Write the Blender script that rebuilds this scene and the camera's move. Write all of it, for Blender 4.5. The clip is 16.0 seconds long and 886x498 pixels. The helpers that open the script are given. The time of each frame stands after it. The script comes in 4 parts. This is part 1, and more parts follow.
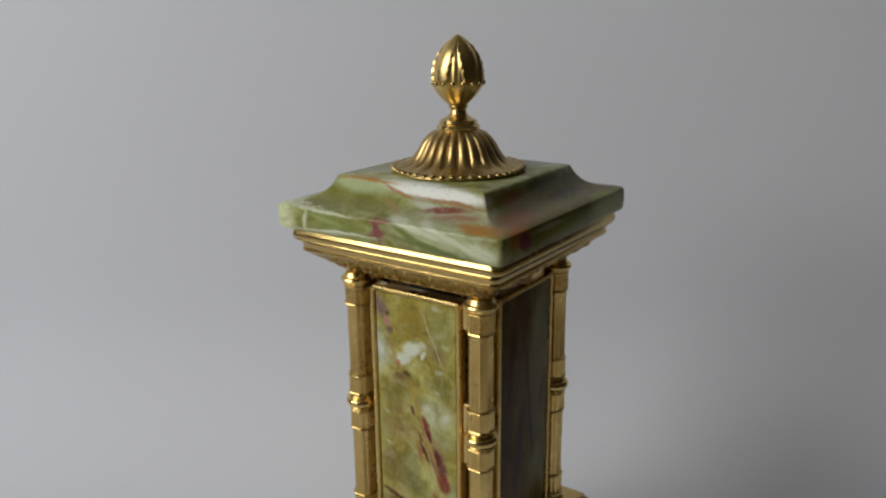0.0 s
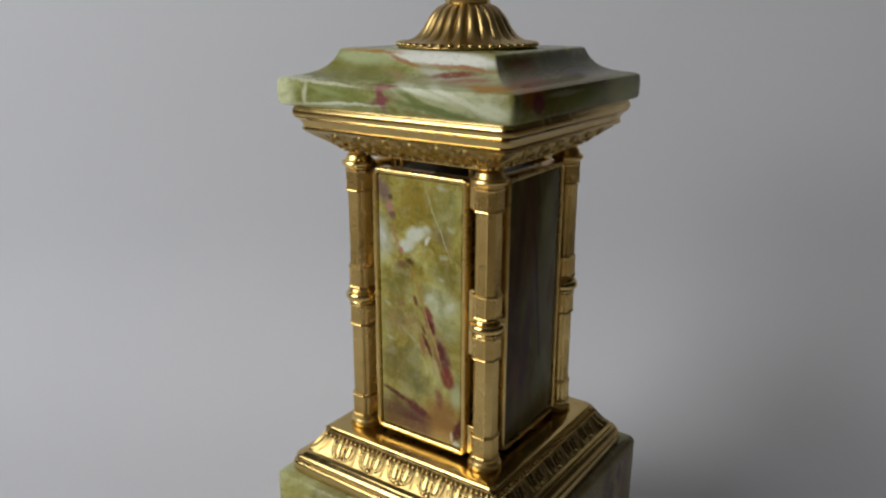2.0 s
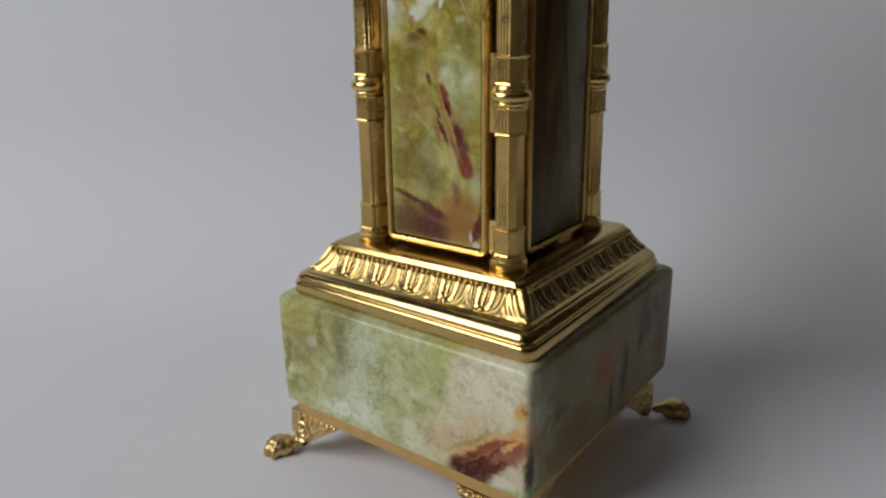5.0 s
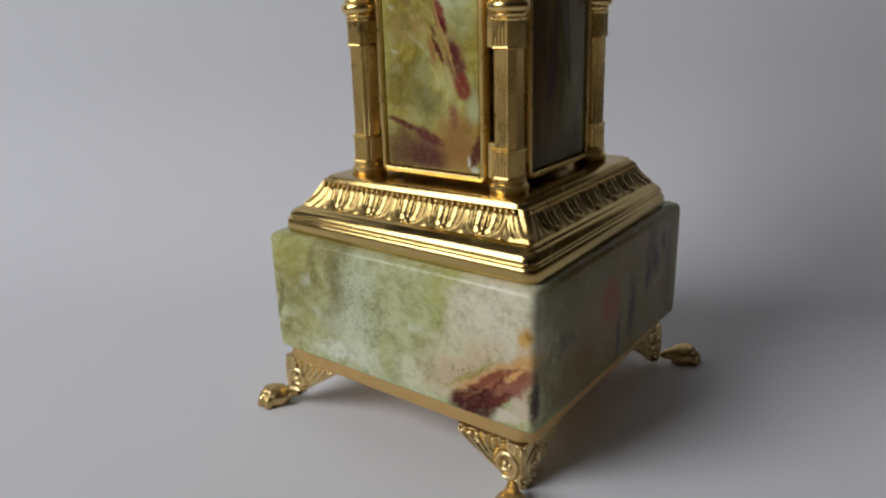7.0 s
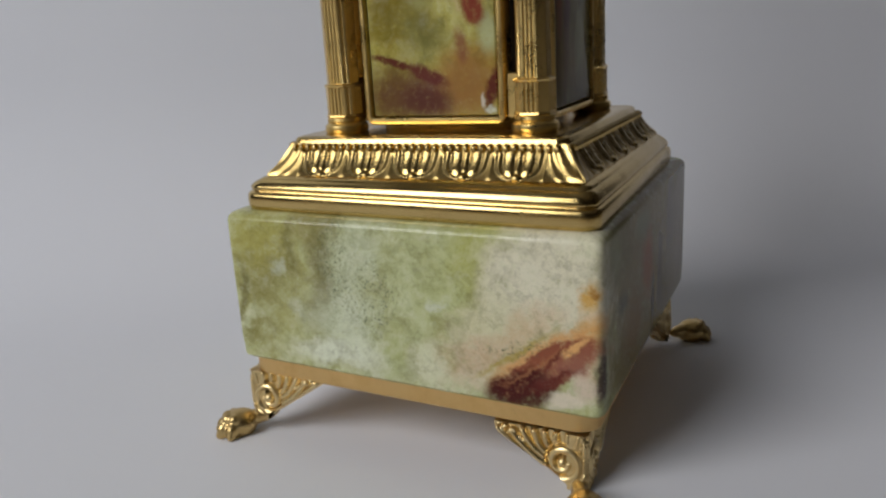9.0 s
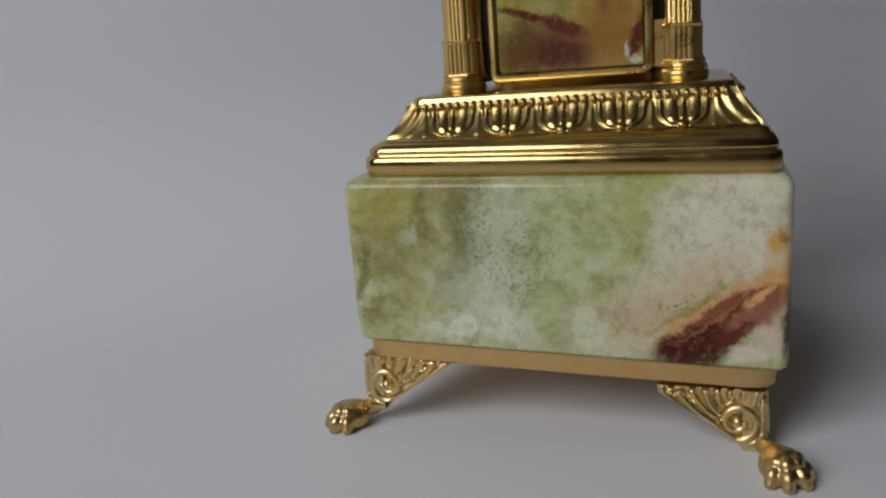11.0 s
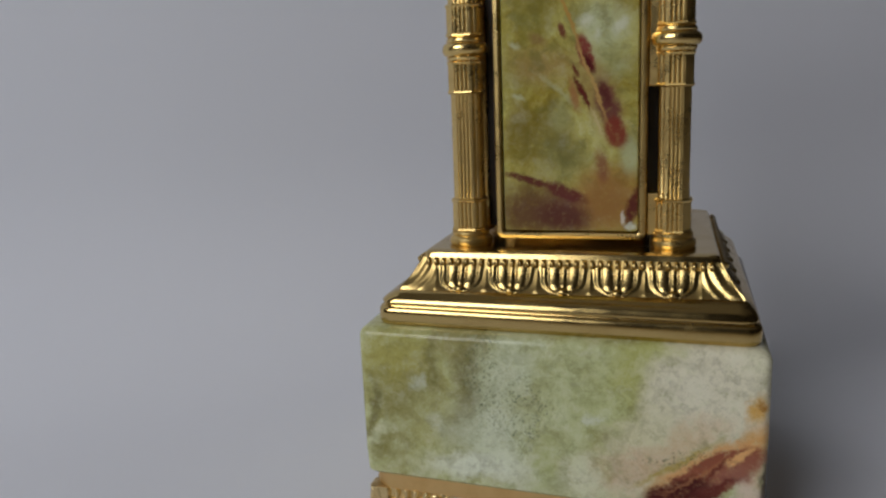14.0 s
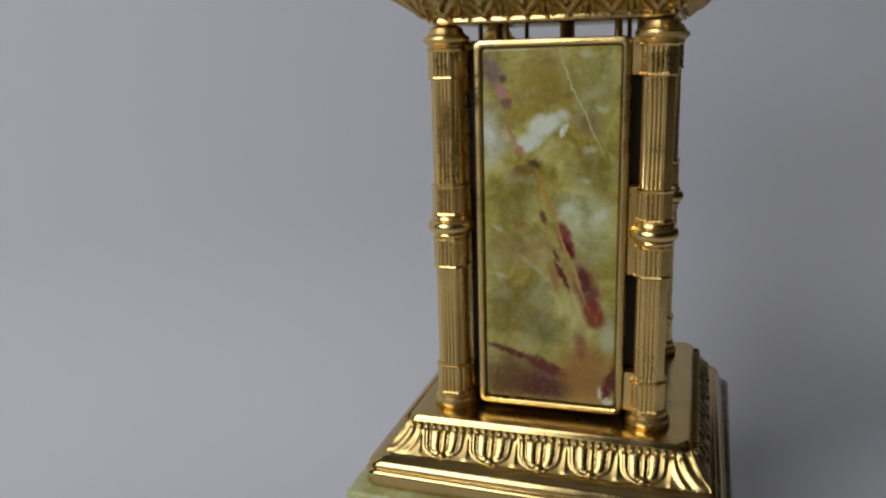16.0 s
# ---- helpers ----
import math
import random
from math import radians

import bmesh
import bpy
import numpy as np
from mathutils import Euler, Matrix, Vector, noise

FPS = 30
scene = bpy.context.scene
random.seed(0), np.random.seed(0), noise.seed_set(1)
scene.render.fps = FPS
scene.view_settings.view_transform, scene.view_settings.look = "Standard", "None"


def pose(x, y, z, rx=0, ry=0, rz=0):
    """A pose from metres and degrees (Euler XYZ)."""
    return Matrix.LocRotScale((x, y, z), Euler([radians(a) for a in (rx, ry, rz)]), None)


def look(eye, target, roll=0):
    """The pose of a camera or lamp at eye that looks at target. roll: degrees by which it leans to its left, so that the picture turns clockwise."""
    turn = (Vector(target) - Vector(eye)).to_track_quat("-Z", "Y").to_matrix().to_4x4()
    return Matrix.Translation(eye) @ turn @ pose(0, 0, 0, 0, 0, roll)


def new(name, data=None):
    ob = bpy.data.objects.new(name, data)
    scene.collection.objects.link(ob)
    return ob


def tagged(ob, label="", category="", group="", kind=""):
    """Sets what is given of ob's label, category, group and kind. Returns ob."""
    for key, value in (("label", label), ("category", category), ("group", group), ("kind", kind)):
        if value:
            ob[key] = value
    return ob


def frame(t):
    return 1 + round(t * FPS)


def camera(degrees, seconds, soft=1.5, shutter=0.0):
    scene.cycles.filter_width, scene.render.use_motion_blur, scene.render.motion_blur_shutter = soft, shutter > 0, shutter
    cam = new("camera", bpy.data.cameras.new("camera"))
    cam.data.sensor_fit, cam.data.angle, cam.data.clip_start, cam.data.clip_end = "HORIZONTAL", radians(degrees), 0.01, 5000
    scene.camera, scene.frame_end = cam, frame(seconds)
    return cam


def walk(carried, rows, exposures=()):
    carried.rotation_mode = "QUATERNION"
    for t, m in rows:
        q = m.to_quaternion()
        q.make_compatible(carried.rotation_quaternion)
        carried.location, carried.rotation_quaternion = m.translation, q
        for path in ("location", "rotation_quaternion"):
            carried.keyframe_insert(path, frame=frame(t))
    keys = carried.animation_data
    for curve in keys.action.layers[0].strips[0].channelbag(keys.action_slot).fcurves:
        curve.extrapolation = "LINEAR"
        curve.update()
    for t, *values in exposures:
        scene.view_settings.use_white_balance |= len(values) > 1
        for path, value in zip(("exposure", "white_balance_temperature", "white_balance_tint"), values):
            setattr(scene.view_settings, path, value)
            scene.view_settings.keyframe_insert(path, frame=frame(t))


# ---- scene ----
cam = camera(57.9, 16.0, soft=2.3)
PATH = [
    (0, (0.173, -0.256, 0.298), (-0.936, 1.313, -0.257), -0.7),
    (0.5, (0.171, -0.256, 0.285), (-0.93, 1.316, -0.28), -0.2),
    (1, (0.173, -0.253, 0.275), (-0.935, 1.308, -0.304), -0.4),
    (1.5, (0.171, -0.255, 0.268), (-0.926, 1.312, -0.315), -0.0),
    (2, (0.169, -0.255, 0.256), (-0.934, 1.309, -0.326), 0.1),
    (2.5, (0.167, -0.252, 0.246), (-0.934, 1.311, -0.339), 0.4),
    (3, (0.164, -0.252, 0.232), (-0.945, 1.306, -0.352), 0.0),
    (3.5, (0.163, -0.252, 0.215), (-0.958, 1.301, -0.36), -0.3),
    (4, (0.164, -0.252, 0.204), (-0.961, 1.289, -0.397), -0.4),
    (4.5, (0.161, -0.249, 0.192), (-0.959, 1.285, -0.433), -0.7),
    (6.8, (0.159, -0.24, 0.148), (-0.985, 1.292, -0.439), -1.2),
    (7, (0.158, -0.242, 0.151), (-0.967, 1.295, -0.461), -1.7),
    (7.5, (0.154, -0.24, 0.147), (-0.951, 1.316, -0.452), -2.4),
    (8, (0.137, -0.233, 0.135), (-0.879, 1.39, -0.443), -2.8),
    (8.5, (0.116, -0.233, 0.122), (-0.84, 1.437, -0.425), -2.7),
    (9, (0.097, -0.232, 0.115), (-0.739, 1.512, -0.393), -3.3),
    (9.5, (0.071, -0.241, 0.105), (-0.694, 1.545, -0.369), -3.5),
    (9.7, (0.061, -0.245, 0.104), (-0.69, 1.548, -0.366), -3.7),
    (11.8, (0.025, -0.247, 0.097), (-0.472, 1.637, -0.353), -3.4),
    (12, (0.021, -0.249, 0.098), (-0.446, 1.643, -0.353), -3.1),
    (12.5, (0.016, -0.252, 0.115), (-0.434, 1.639, -0.358), -3.1),
    (13, (0.024, -0.253, 0.126), (-0.486, 1.625, -0.332), -2.7),
    (13.5, (0.027, -0.256, 0.134), (-0.504, 1.621, -0.305), -2.5),
    (14, (0.028, -0.258, 0.136), (-0.517, 1.625, -0.258), -2.2),
    (14.5, (0.025, -0.257, 0.15), (-0.506, 1.627, -0.26), -1.9),
    (15, (0.026, -0.256, 0.162), (-0.529, 1.622, -0.244), -1.5),
    (15.5, (0.034, -0.254, 0.173), (-0.546, 1.615, -0.237), -1.4),
    (16, (0.039, -0.25, 0.197), (-0.555, 1.597, -0.288), -1.7),
]
walk(cam, [(t, look(eye, target, roll)) for t, eye, target, roll in PATH], exposures=[(0, 0.0, 6770, 8), (4.5, 0.0, 6660, 10), (8.7, 0.06, 6600, 10), (9.6, -0.06, 6600, 10), (12, -0.29, 6440, 11), (16, -0.17, 6430, 11)])

# ---- world, window light, exposure ----
world = bpy.data.worlds.new("world")
scene.world = world
world.use_nodes = True
wn = world.node_tree
sky = wn.nodes.new("ShaderNodeTexSky")
sky.sky_type, sky.sun_disc = "NISHITA", False
sky.sun_elevation, sky.sun_rotation = radians(35), radians(215)
wn.links.new(sky.outputs["Color"], wn.nodes["Background"].inputs["Color"])
wn.nodes["Background"].inputs["Strength"].default_value = 0.1

# the room is turned so that its near window faces the tower from the front left
ROOM, NEAR, BACK, TOP, TURNED = 3.2, 1.4, 0.225, 2.7, 34
ROOM_TURN = Matrix.Rotation(radians(-29), 4, "Z")
WIN_Z, WIN_W, WIN_H = 1.12, 1.05, 1.26
lamp = bpy.data.lights.new("window_light", "AREA")
lamp.shape, lamp.size, lamp.size_y, lamp.energy, lamp.color = "RECTANGLE", WIN_W - 0.04, WIN_H - 0.04, 22.6, (0.95, 0.966, 1.0)
window_light = new("window_light", lamp)
window_light.matrix_world = ROOM_TURN @ pose(0, -NEAR - 0.06, WIN_Z, 90, 0, 0)


# ---- materials ----
class Nodes:
    """A small builder of node materials."""

    def __init__(self, name):
        self.mat = bpy.data.materials.new(name)
        self.mat.use_nodes = True
        self.tree = self.mat.node_tree
        self.bsdf = self.tree.nodes["Principled BSDF"]

    def put(self, socket, value):
        if isinstance(value, bpy.types.NodeSocket):
            self.tree.links.new(value, socket)
        else:
            socket.default_value = value

    def coords(self, which="Object"):
        return self.tree.nodes.new("ShaderNodeTexCoord").outputs[which]

    def mapping(self, vec, loc=(0, 0, 0), rot=(0, 0, 0), scale=(1, 1, 1), kind="POINT"):
        n = self.tree.nodes.new("ShaderNodeMapping")
        n.vector_type = kind
        self.put(n.inputs["Vector"], vec)
        n.inputs["Location"].default_value, n.inputs["Rotation"].default_value, n.inputs["Scale"].default_value = loc, rot, scale
        return n.outputs[0]

    def noise(self, vec, scale, detail=4, rough=0.55, dist=0.0, out="Fac"):
        n = self.tree.nodes.new("ShaderNodeTexNoise")
        self.put(n.inputs["Vector"], vec)
        for k, v in (("Scale", scale), ("Detail", detail), ("Roughness", rough), ("Distortion", dist)):
            n.inputs[k].default_value = v
        return n.outputs[out]

    def math(self, op, a, b=0.0):
        n = self.tree.nodes.new("ShaderNodeMath")
        n.operation = op
        self.put(n.inputs[0], a), self.put(n.inputs[1], b)
        return n.outputs[0]

    def vmath(self, op, a, b=(0, 0, 0), out=0):
        n = self.tree.nodes.new("ShaderNodeVectorMath")
        n.operation = op
        self.put(n.inputs[0], a), self.put(n.inputs[1], b)
        return n.outputs[out]

    def fit(self, v, a, b, c=0.0, d=1.0):
        n = self.tree.nodes.new("ShaderNodeMapRange")
        n.interpolation_type = "SMOOTHSTEP"
        self.put(n.inputs["Value"], v)
        for k, x in zip(("From Min", "From Max", "To Min", "To Max"), (a, b, c, d)):
            n.inputs[k].default_value = x
        return n.outputs["Result"]

    def ramp(self, fac, *stops):
        n = self.tree.nodes.new("ShaderNodeValToRGB")
        e = n.color_ramp.elements
        while len(e) < len(stops):
            e.new(0.5)
        for el, (p, c) in zip(e, stops):
            el.position, el.color = p, (*c, 1)
        self.put(n.inputs[0], fac)
        return n.outputs[0]

    def mix(self, fac, a, b):
        n = self.tree.nodes.new("ShaderNodeMix")
        n.data_type = "RGBA"
        self.put(n.inputs[0], fac)
        for s, v in ((n.inputs[6], a), (n.inputs[7], b)):
            self.put(s, (*v, 1) if isinstance(v, tuple) else v)
        return n.outputs[2]

    def bump(self, height, strength, distance=0.0003):
        n = self.tree.nodes.new("ShaderNodeBump")
        n.inputs["Strength"].default_value, n.inputs["Distance"].default_value = strength, distance
        self.put(n.inputs["Height"], height)
        self.put(self.bsdf.inputs["Normal"], n.outputs[0])

    def finish(self, color, rough, metal=0.0, **more):
        self.put(self.bsdf.inputs["Base Color"], (*color, 1) if isinstance(color, tuple) else color)
        self.put(self.bsdf.inputs["Roughness"], rough)
        self.bsdf.inputs["Metallic"].default_value = metal
        for k, v in more.items():
            self.bsdf.inputs[k.replace("_", " ")].default_value = v
        return self.mat


def gilt(name, tint, rough, worn=0.5):
    """Gilded brass: fine scratches, dull patches and brown tarnish in specks."""
    n = Nodes(name)
    p = n.coords()
    patch = n.noise(p, 90, 5, 0.6)
    fine = n.noise(n.mapping(p, scale=(1, 1, 3)), 1600, 3)
    dull = tuple(c * f for c, f in zip(tint, (0.72, 0.66, 0.55)))
    col = n.mix(n.fit(patch, 0.45, 0.75, 0, worn), tint, dull)
    col = n.mix(n.fit(n.noise(p, 420, 3, 0.7), 0.68, 0.76, 0, 0.35), col, (0.20, 0.11, 0.04))
    r = n.math("ADD", n.fit(patch, 0.3, 0.75, rough * 0.75, rough * 1.45), n.fit(fine, 0.3, 0.7, -0.02, 0.04))
    n.bump(n.math("ADD", n.noise(p, 260, 3), n.math("MULTIPLY", fine, 0.15)), 0.06, 0.0004)
    return n.finish(col, r, 1.0)


def onyx(name, offset, spots=(), tones=None, streaky=(1, 1, 1), pale=0.5, tear=1.0, specks=(), milk=(0.60, 0.62, 0.50), cloudy=0.3, lumpy=0.5, shine=0.42, grainy=0.5, mottle=0.6, ragged=0.8):
    """Polished green onyx: cloudy olive and pale green, dark grains, and stains, painted shade and sheen, each an
    ellipsoid with a torn edge.
    A spot: centre and radii in mm, turn in the face's plane (degrees), colour, softness, strength."""
    n = Nodes(name)
    p = n.coords()
    mm = n.mapping(p, scale=(1000, 1000, 1000))
    q = n.mapping(p, loc=offset, scale=tuple(1000 * s for s in streaky))
    warp = n.vmath("SCALE", n.vmath("SUBTRACT", n.noise(q, 0.12, 4, 0.6, out="Color"), (0.5, 0.5, 0.5)))
    warp.node.inputs["Scale"].default_value = 9.0 * tear
    fine = n.vmath("SCALE", n.vmath("SUBTRACT", n.noise(q, 0.45, 7, 0.72, out="Color"), (0.5, 0.5, 0.5)))
    fine.node.inputs["Scale"].default_value = 2.6 * tear
    broad = n.vmath("SCALE", n.vmath("SUBTRACT", n.noise(q, 0.05, 3, 0.5, out="Color"), (0.5, 0.5, 0.5)))
    broad.node.inputs["Scale"].default_value = 9.0 * tear
    torn = n.vmath("ADD", n.vmath("ADD", n.vmath("ADD", mm, broad), fine), n.vmath("MULTIPLY", warp, (0.6, 0.6, 0.6)))
    cloud = n.noise(n.vmath("ADD", q, warp), 0.06, 9, 0.68, 0.5)
    t = tones or ((0.135, 0.125, 0.022), (0.225, 0.235, 0.075), (0.345, 0.40, 0.195), (0.53, 0.57, 0.42))
    col = n.ramp(cloud, (0.28, t[0]), (0.43, t[1]), (0.57, t[2]), (0.74, t[3]))
    veil = n.noise(n.vmath("ADD", q, warp), 0.22, 6, 0.7)
    col = n.mix(n.fit(veil, 0.52, 0.72, 0, pale), col, milk)
    col = n.mix(n.fit(n.noise(q, 0.5, 5, 0.7), 0.56, 0.72, 0, 0.25), col, (0.13, 0.135, 0.05))
    crisp = n.vmath("ADD", n.vmath("ADD", mm, n.vmath("MULTIPLY", n.vmath("SUBTRACT", torn, mm), (0.4, 0.4, 0.4))), n.vmath("MULTIPLY", fine, (ragged, ragged, ragged)))

    def stain(col, where, x, y, z, rx, ry, rz, turn, tint, soft, strength):
        d = n.vmath("LENGTH", n.mapping(where, (x, y, z), (0, radians(turn), 0), (rx, ry, rz), "TEXTURE"), out="Value")
        return n.mix(n.math("MULTIPLY", n.fit(d, 1 + soft, max(0.0, 1 - soft), 0, strength), uneven), col, tint)
    uneven = n.fit(n.noise(n.vmath("ADD", q, (5, 9, 17)), 0.55, 6, 0.7), 0.30, 0.52, 0.6, 1.0)
    for c, r, turn, tint, soft, strength, *clean in spots:
        if not clean:
            col = stain(col, torn, *c, *r, turn, tint, soft, strength)
    lump = n.noise(n.vmath("ADD", q, warp), 0.13, 4, 0.6, 0.3)
    col = n.mix(n.fit(lump, 0.52, 0.70, 0, lumpy), col, n.mix(cloudy, col, milk))
    col = n.mix(n.fit(lump, 0.50, 0.34, 0, lumpy), col, n.mix(0.6, col, (0.13, 0.125, 0.03)))
    mott = n.noise(n.vmath("ADD", q, fine), 0.35, 8, 0.72)
    col = n.mix(n.fit(mott, 0.48, 0.68, 0, mottle), col, n.mix(cloudy, col, milk))
    col = n.mix(n.fit(mott, 0.52, 0.32, 0, mottle), col, n.mix(0.55, col, (0.12, 0.11, 0.03)))
    for c, r, turn, tint, soft, strength, *clean in spots:
        if clean:
            col = stain(col, crisp, *c, *r, turn, tint, soft, strength)
    grain = n.noise(q, 2.6, 4, 0.7)
    col = n.mix(n.fit(grain, 0.58, 0.67, 0, grainy), col, (0.10, 0.11, 0.055))
    col = n.mix(n.fit(n.noise(n.vmath("ADD", q, (31, 7, 3)), 0.9, 5, 0.75), 0.6, 0.75, 0, cloudy * 0.55), col, milk)
    for centre, radii in specks:
        d = n.vmath("LENGTH", n.mapping(torn, centre, (0, 0, 0), radii, "TEXTURE"), out="Value")
        dots = n.math("MULTIPLY", n.fit(n.noise(q, 1.1, 5, 0.8), 0.53, 0.60), n.fit(d, 1.3, 0.3, 0, 0.8))
        col = n.mix(dots, col, (0.11, 0.13, 0.065))
    n.bump(n.noise(q, 0.25, 3), 0.05, 0.0006)
    return n.finish(col, n.fit(grain, 0.35, 0.7, 0.14, 0.22), 0.0, IOR=1.46, Specular_IOR_Level=shine)


def plain(name, tint, rough, scale=6, vary=0.1, bump=0.1):
    n = Nodes(name)
    p = n.coords()
    a = n.noise(p, scale, 5)
    b = n.noise(p, scale * 60, 3)
    col = n.mix(n.fit(a, 0.3, 0.7), tuple(c * (1 - vary) for c in tint), tuple(min(1, c * (1 + vary)) for c in tint))
    n.bump(b, bump, 0.0002)
    return n.finish(col, n.fit(b, 0.3, 0.7, rough * 0.92, min(1, rough * 1.06)))


GOLD = gilt("gilt_brass", (0.76, 0.555, 0.215), 0.29)
GOLD_POLISHED = gilt("polished_gilt_brass", (0.61, 0.443, 0.172), 0.19, 0.3)
GOLD_FRIEZE = gilt("aged_gilt_frieze", (0.47, 0.338, 0.127), 0.28, 0.5)
GOLD_SATIN = gilt("satin_gilt_band", (0.74, 0.50, 0.21), 0.42, 0.3)
GOLD_PALE = gilt("pale_gilt_feet", (0.79, 0.62, 0.32), 0.30, 0.4)
GOLD_PAW = gilt("bronzed_gilt_paws", (0.60, 0.435, 0.19), 0.33, 0.6)
GOLD_OLD = gilt("antiqued_gilt_brass", (0.52, 0.37, 0.15), 0.34, 0.8)
DARK = plain("dark_gap_interior", (0.018, 0.013, 0.009), 0.5, 40, 0.3)
PAPER = plain("white_backdrop_paper", (0.722, 0.734, 0.770), 0.9, 2.5, 0.015, 0.05)
PLASTER = plain("room_plaster", (0.11, 0.093, 0.075), 0.9, 3, 0.08)
SUPPORT = plain("light_wooden_support", (0.44, 0.36, 0.26), 0.5, 8, 0.12)
CEILING_PAINT = plain("ceiling_paint", (0.40, 0.37, 0.33), 0.9, 3, 0.03)

MILK = (0.60, 0.64, 0.54)

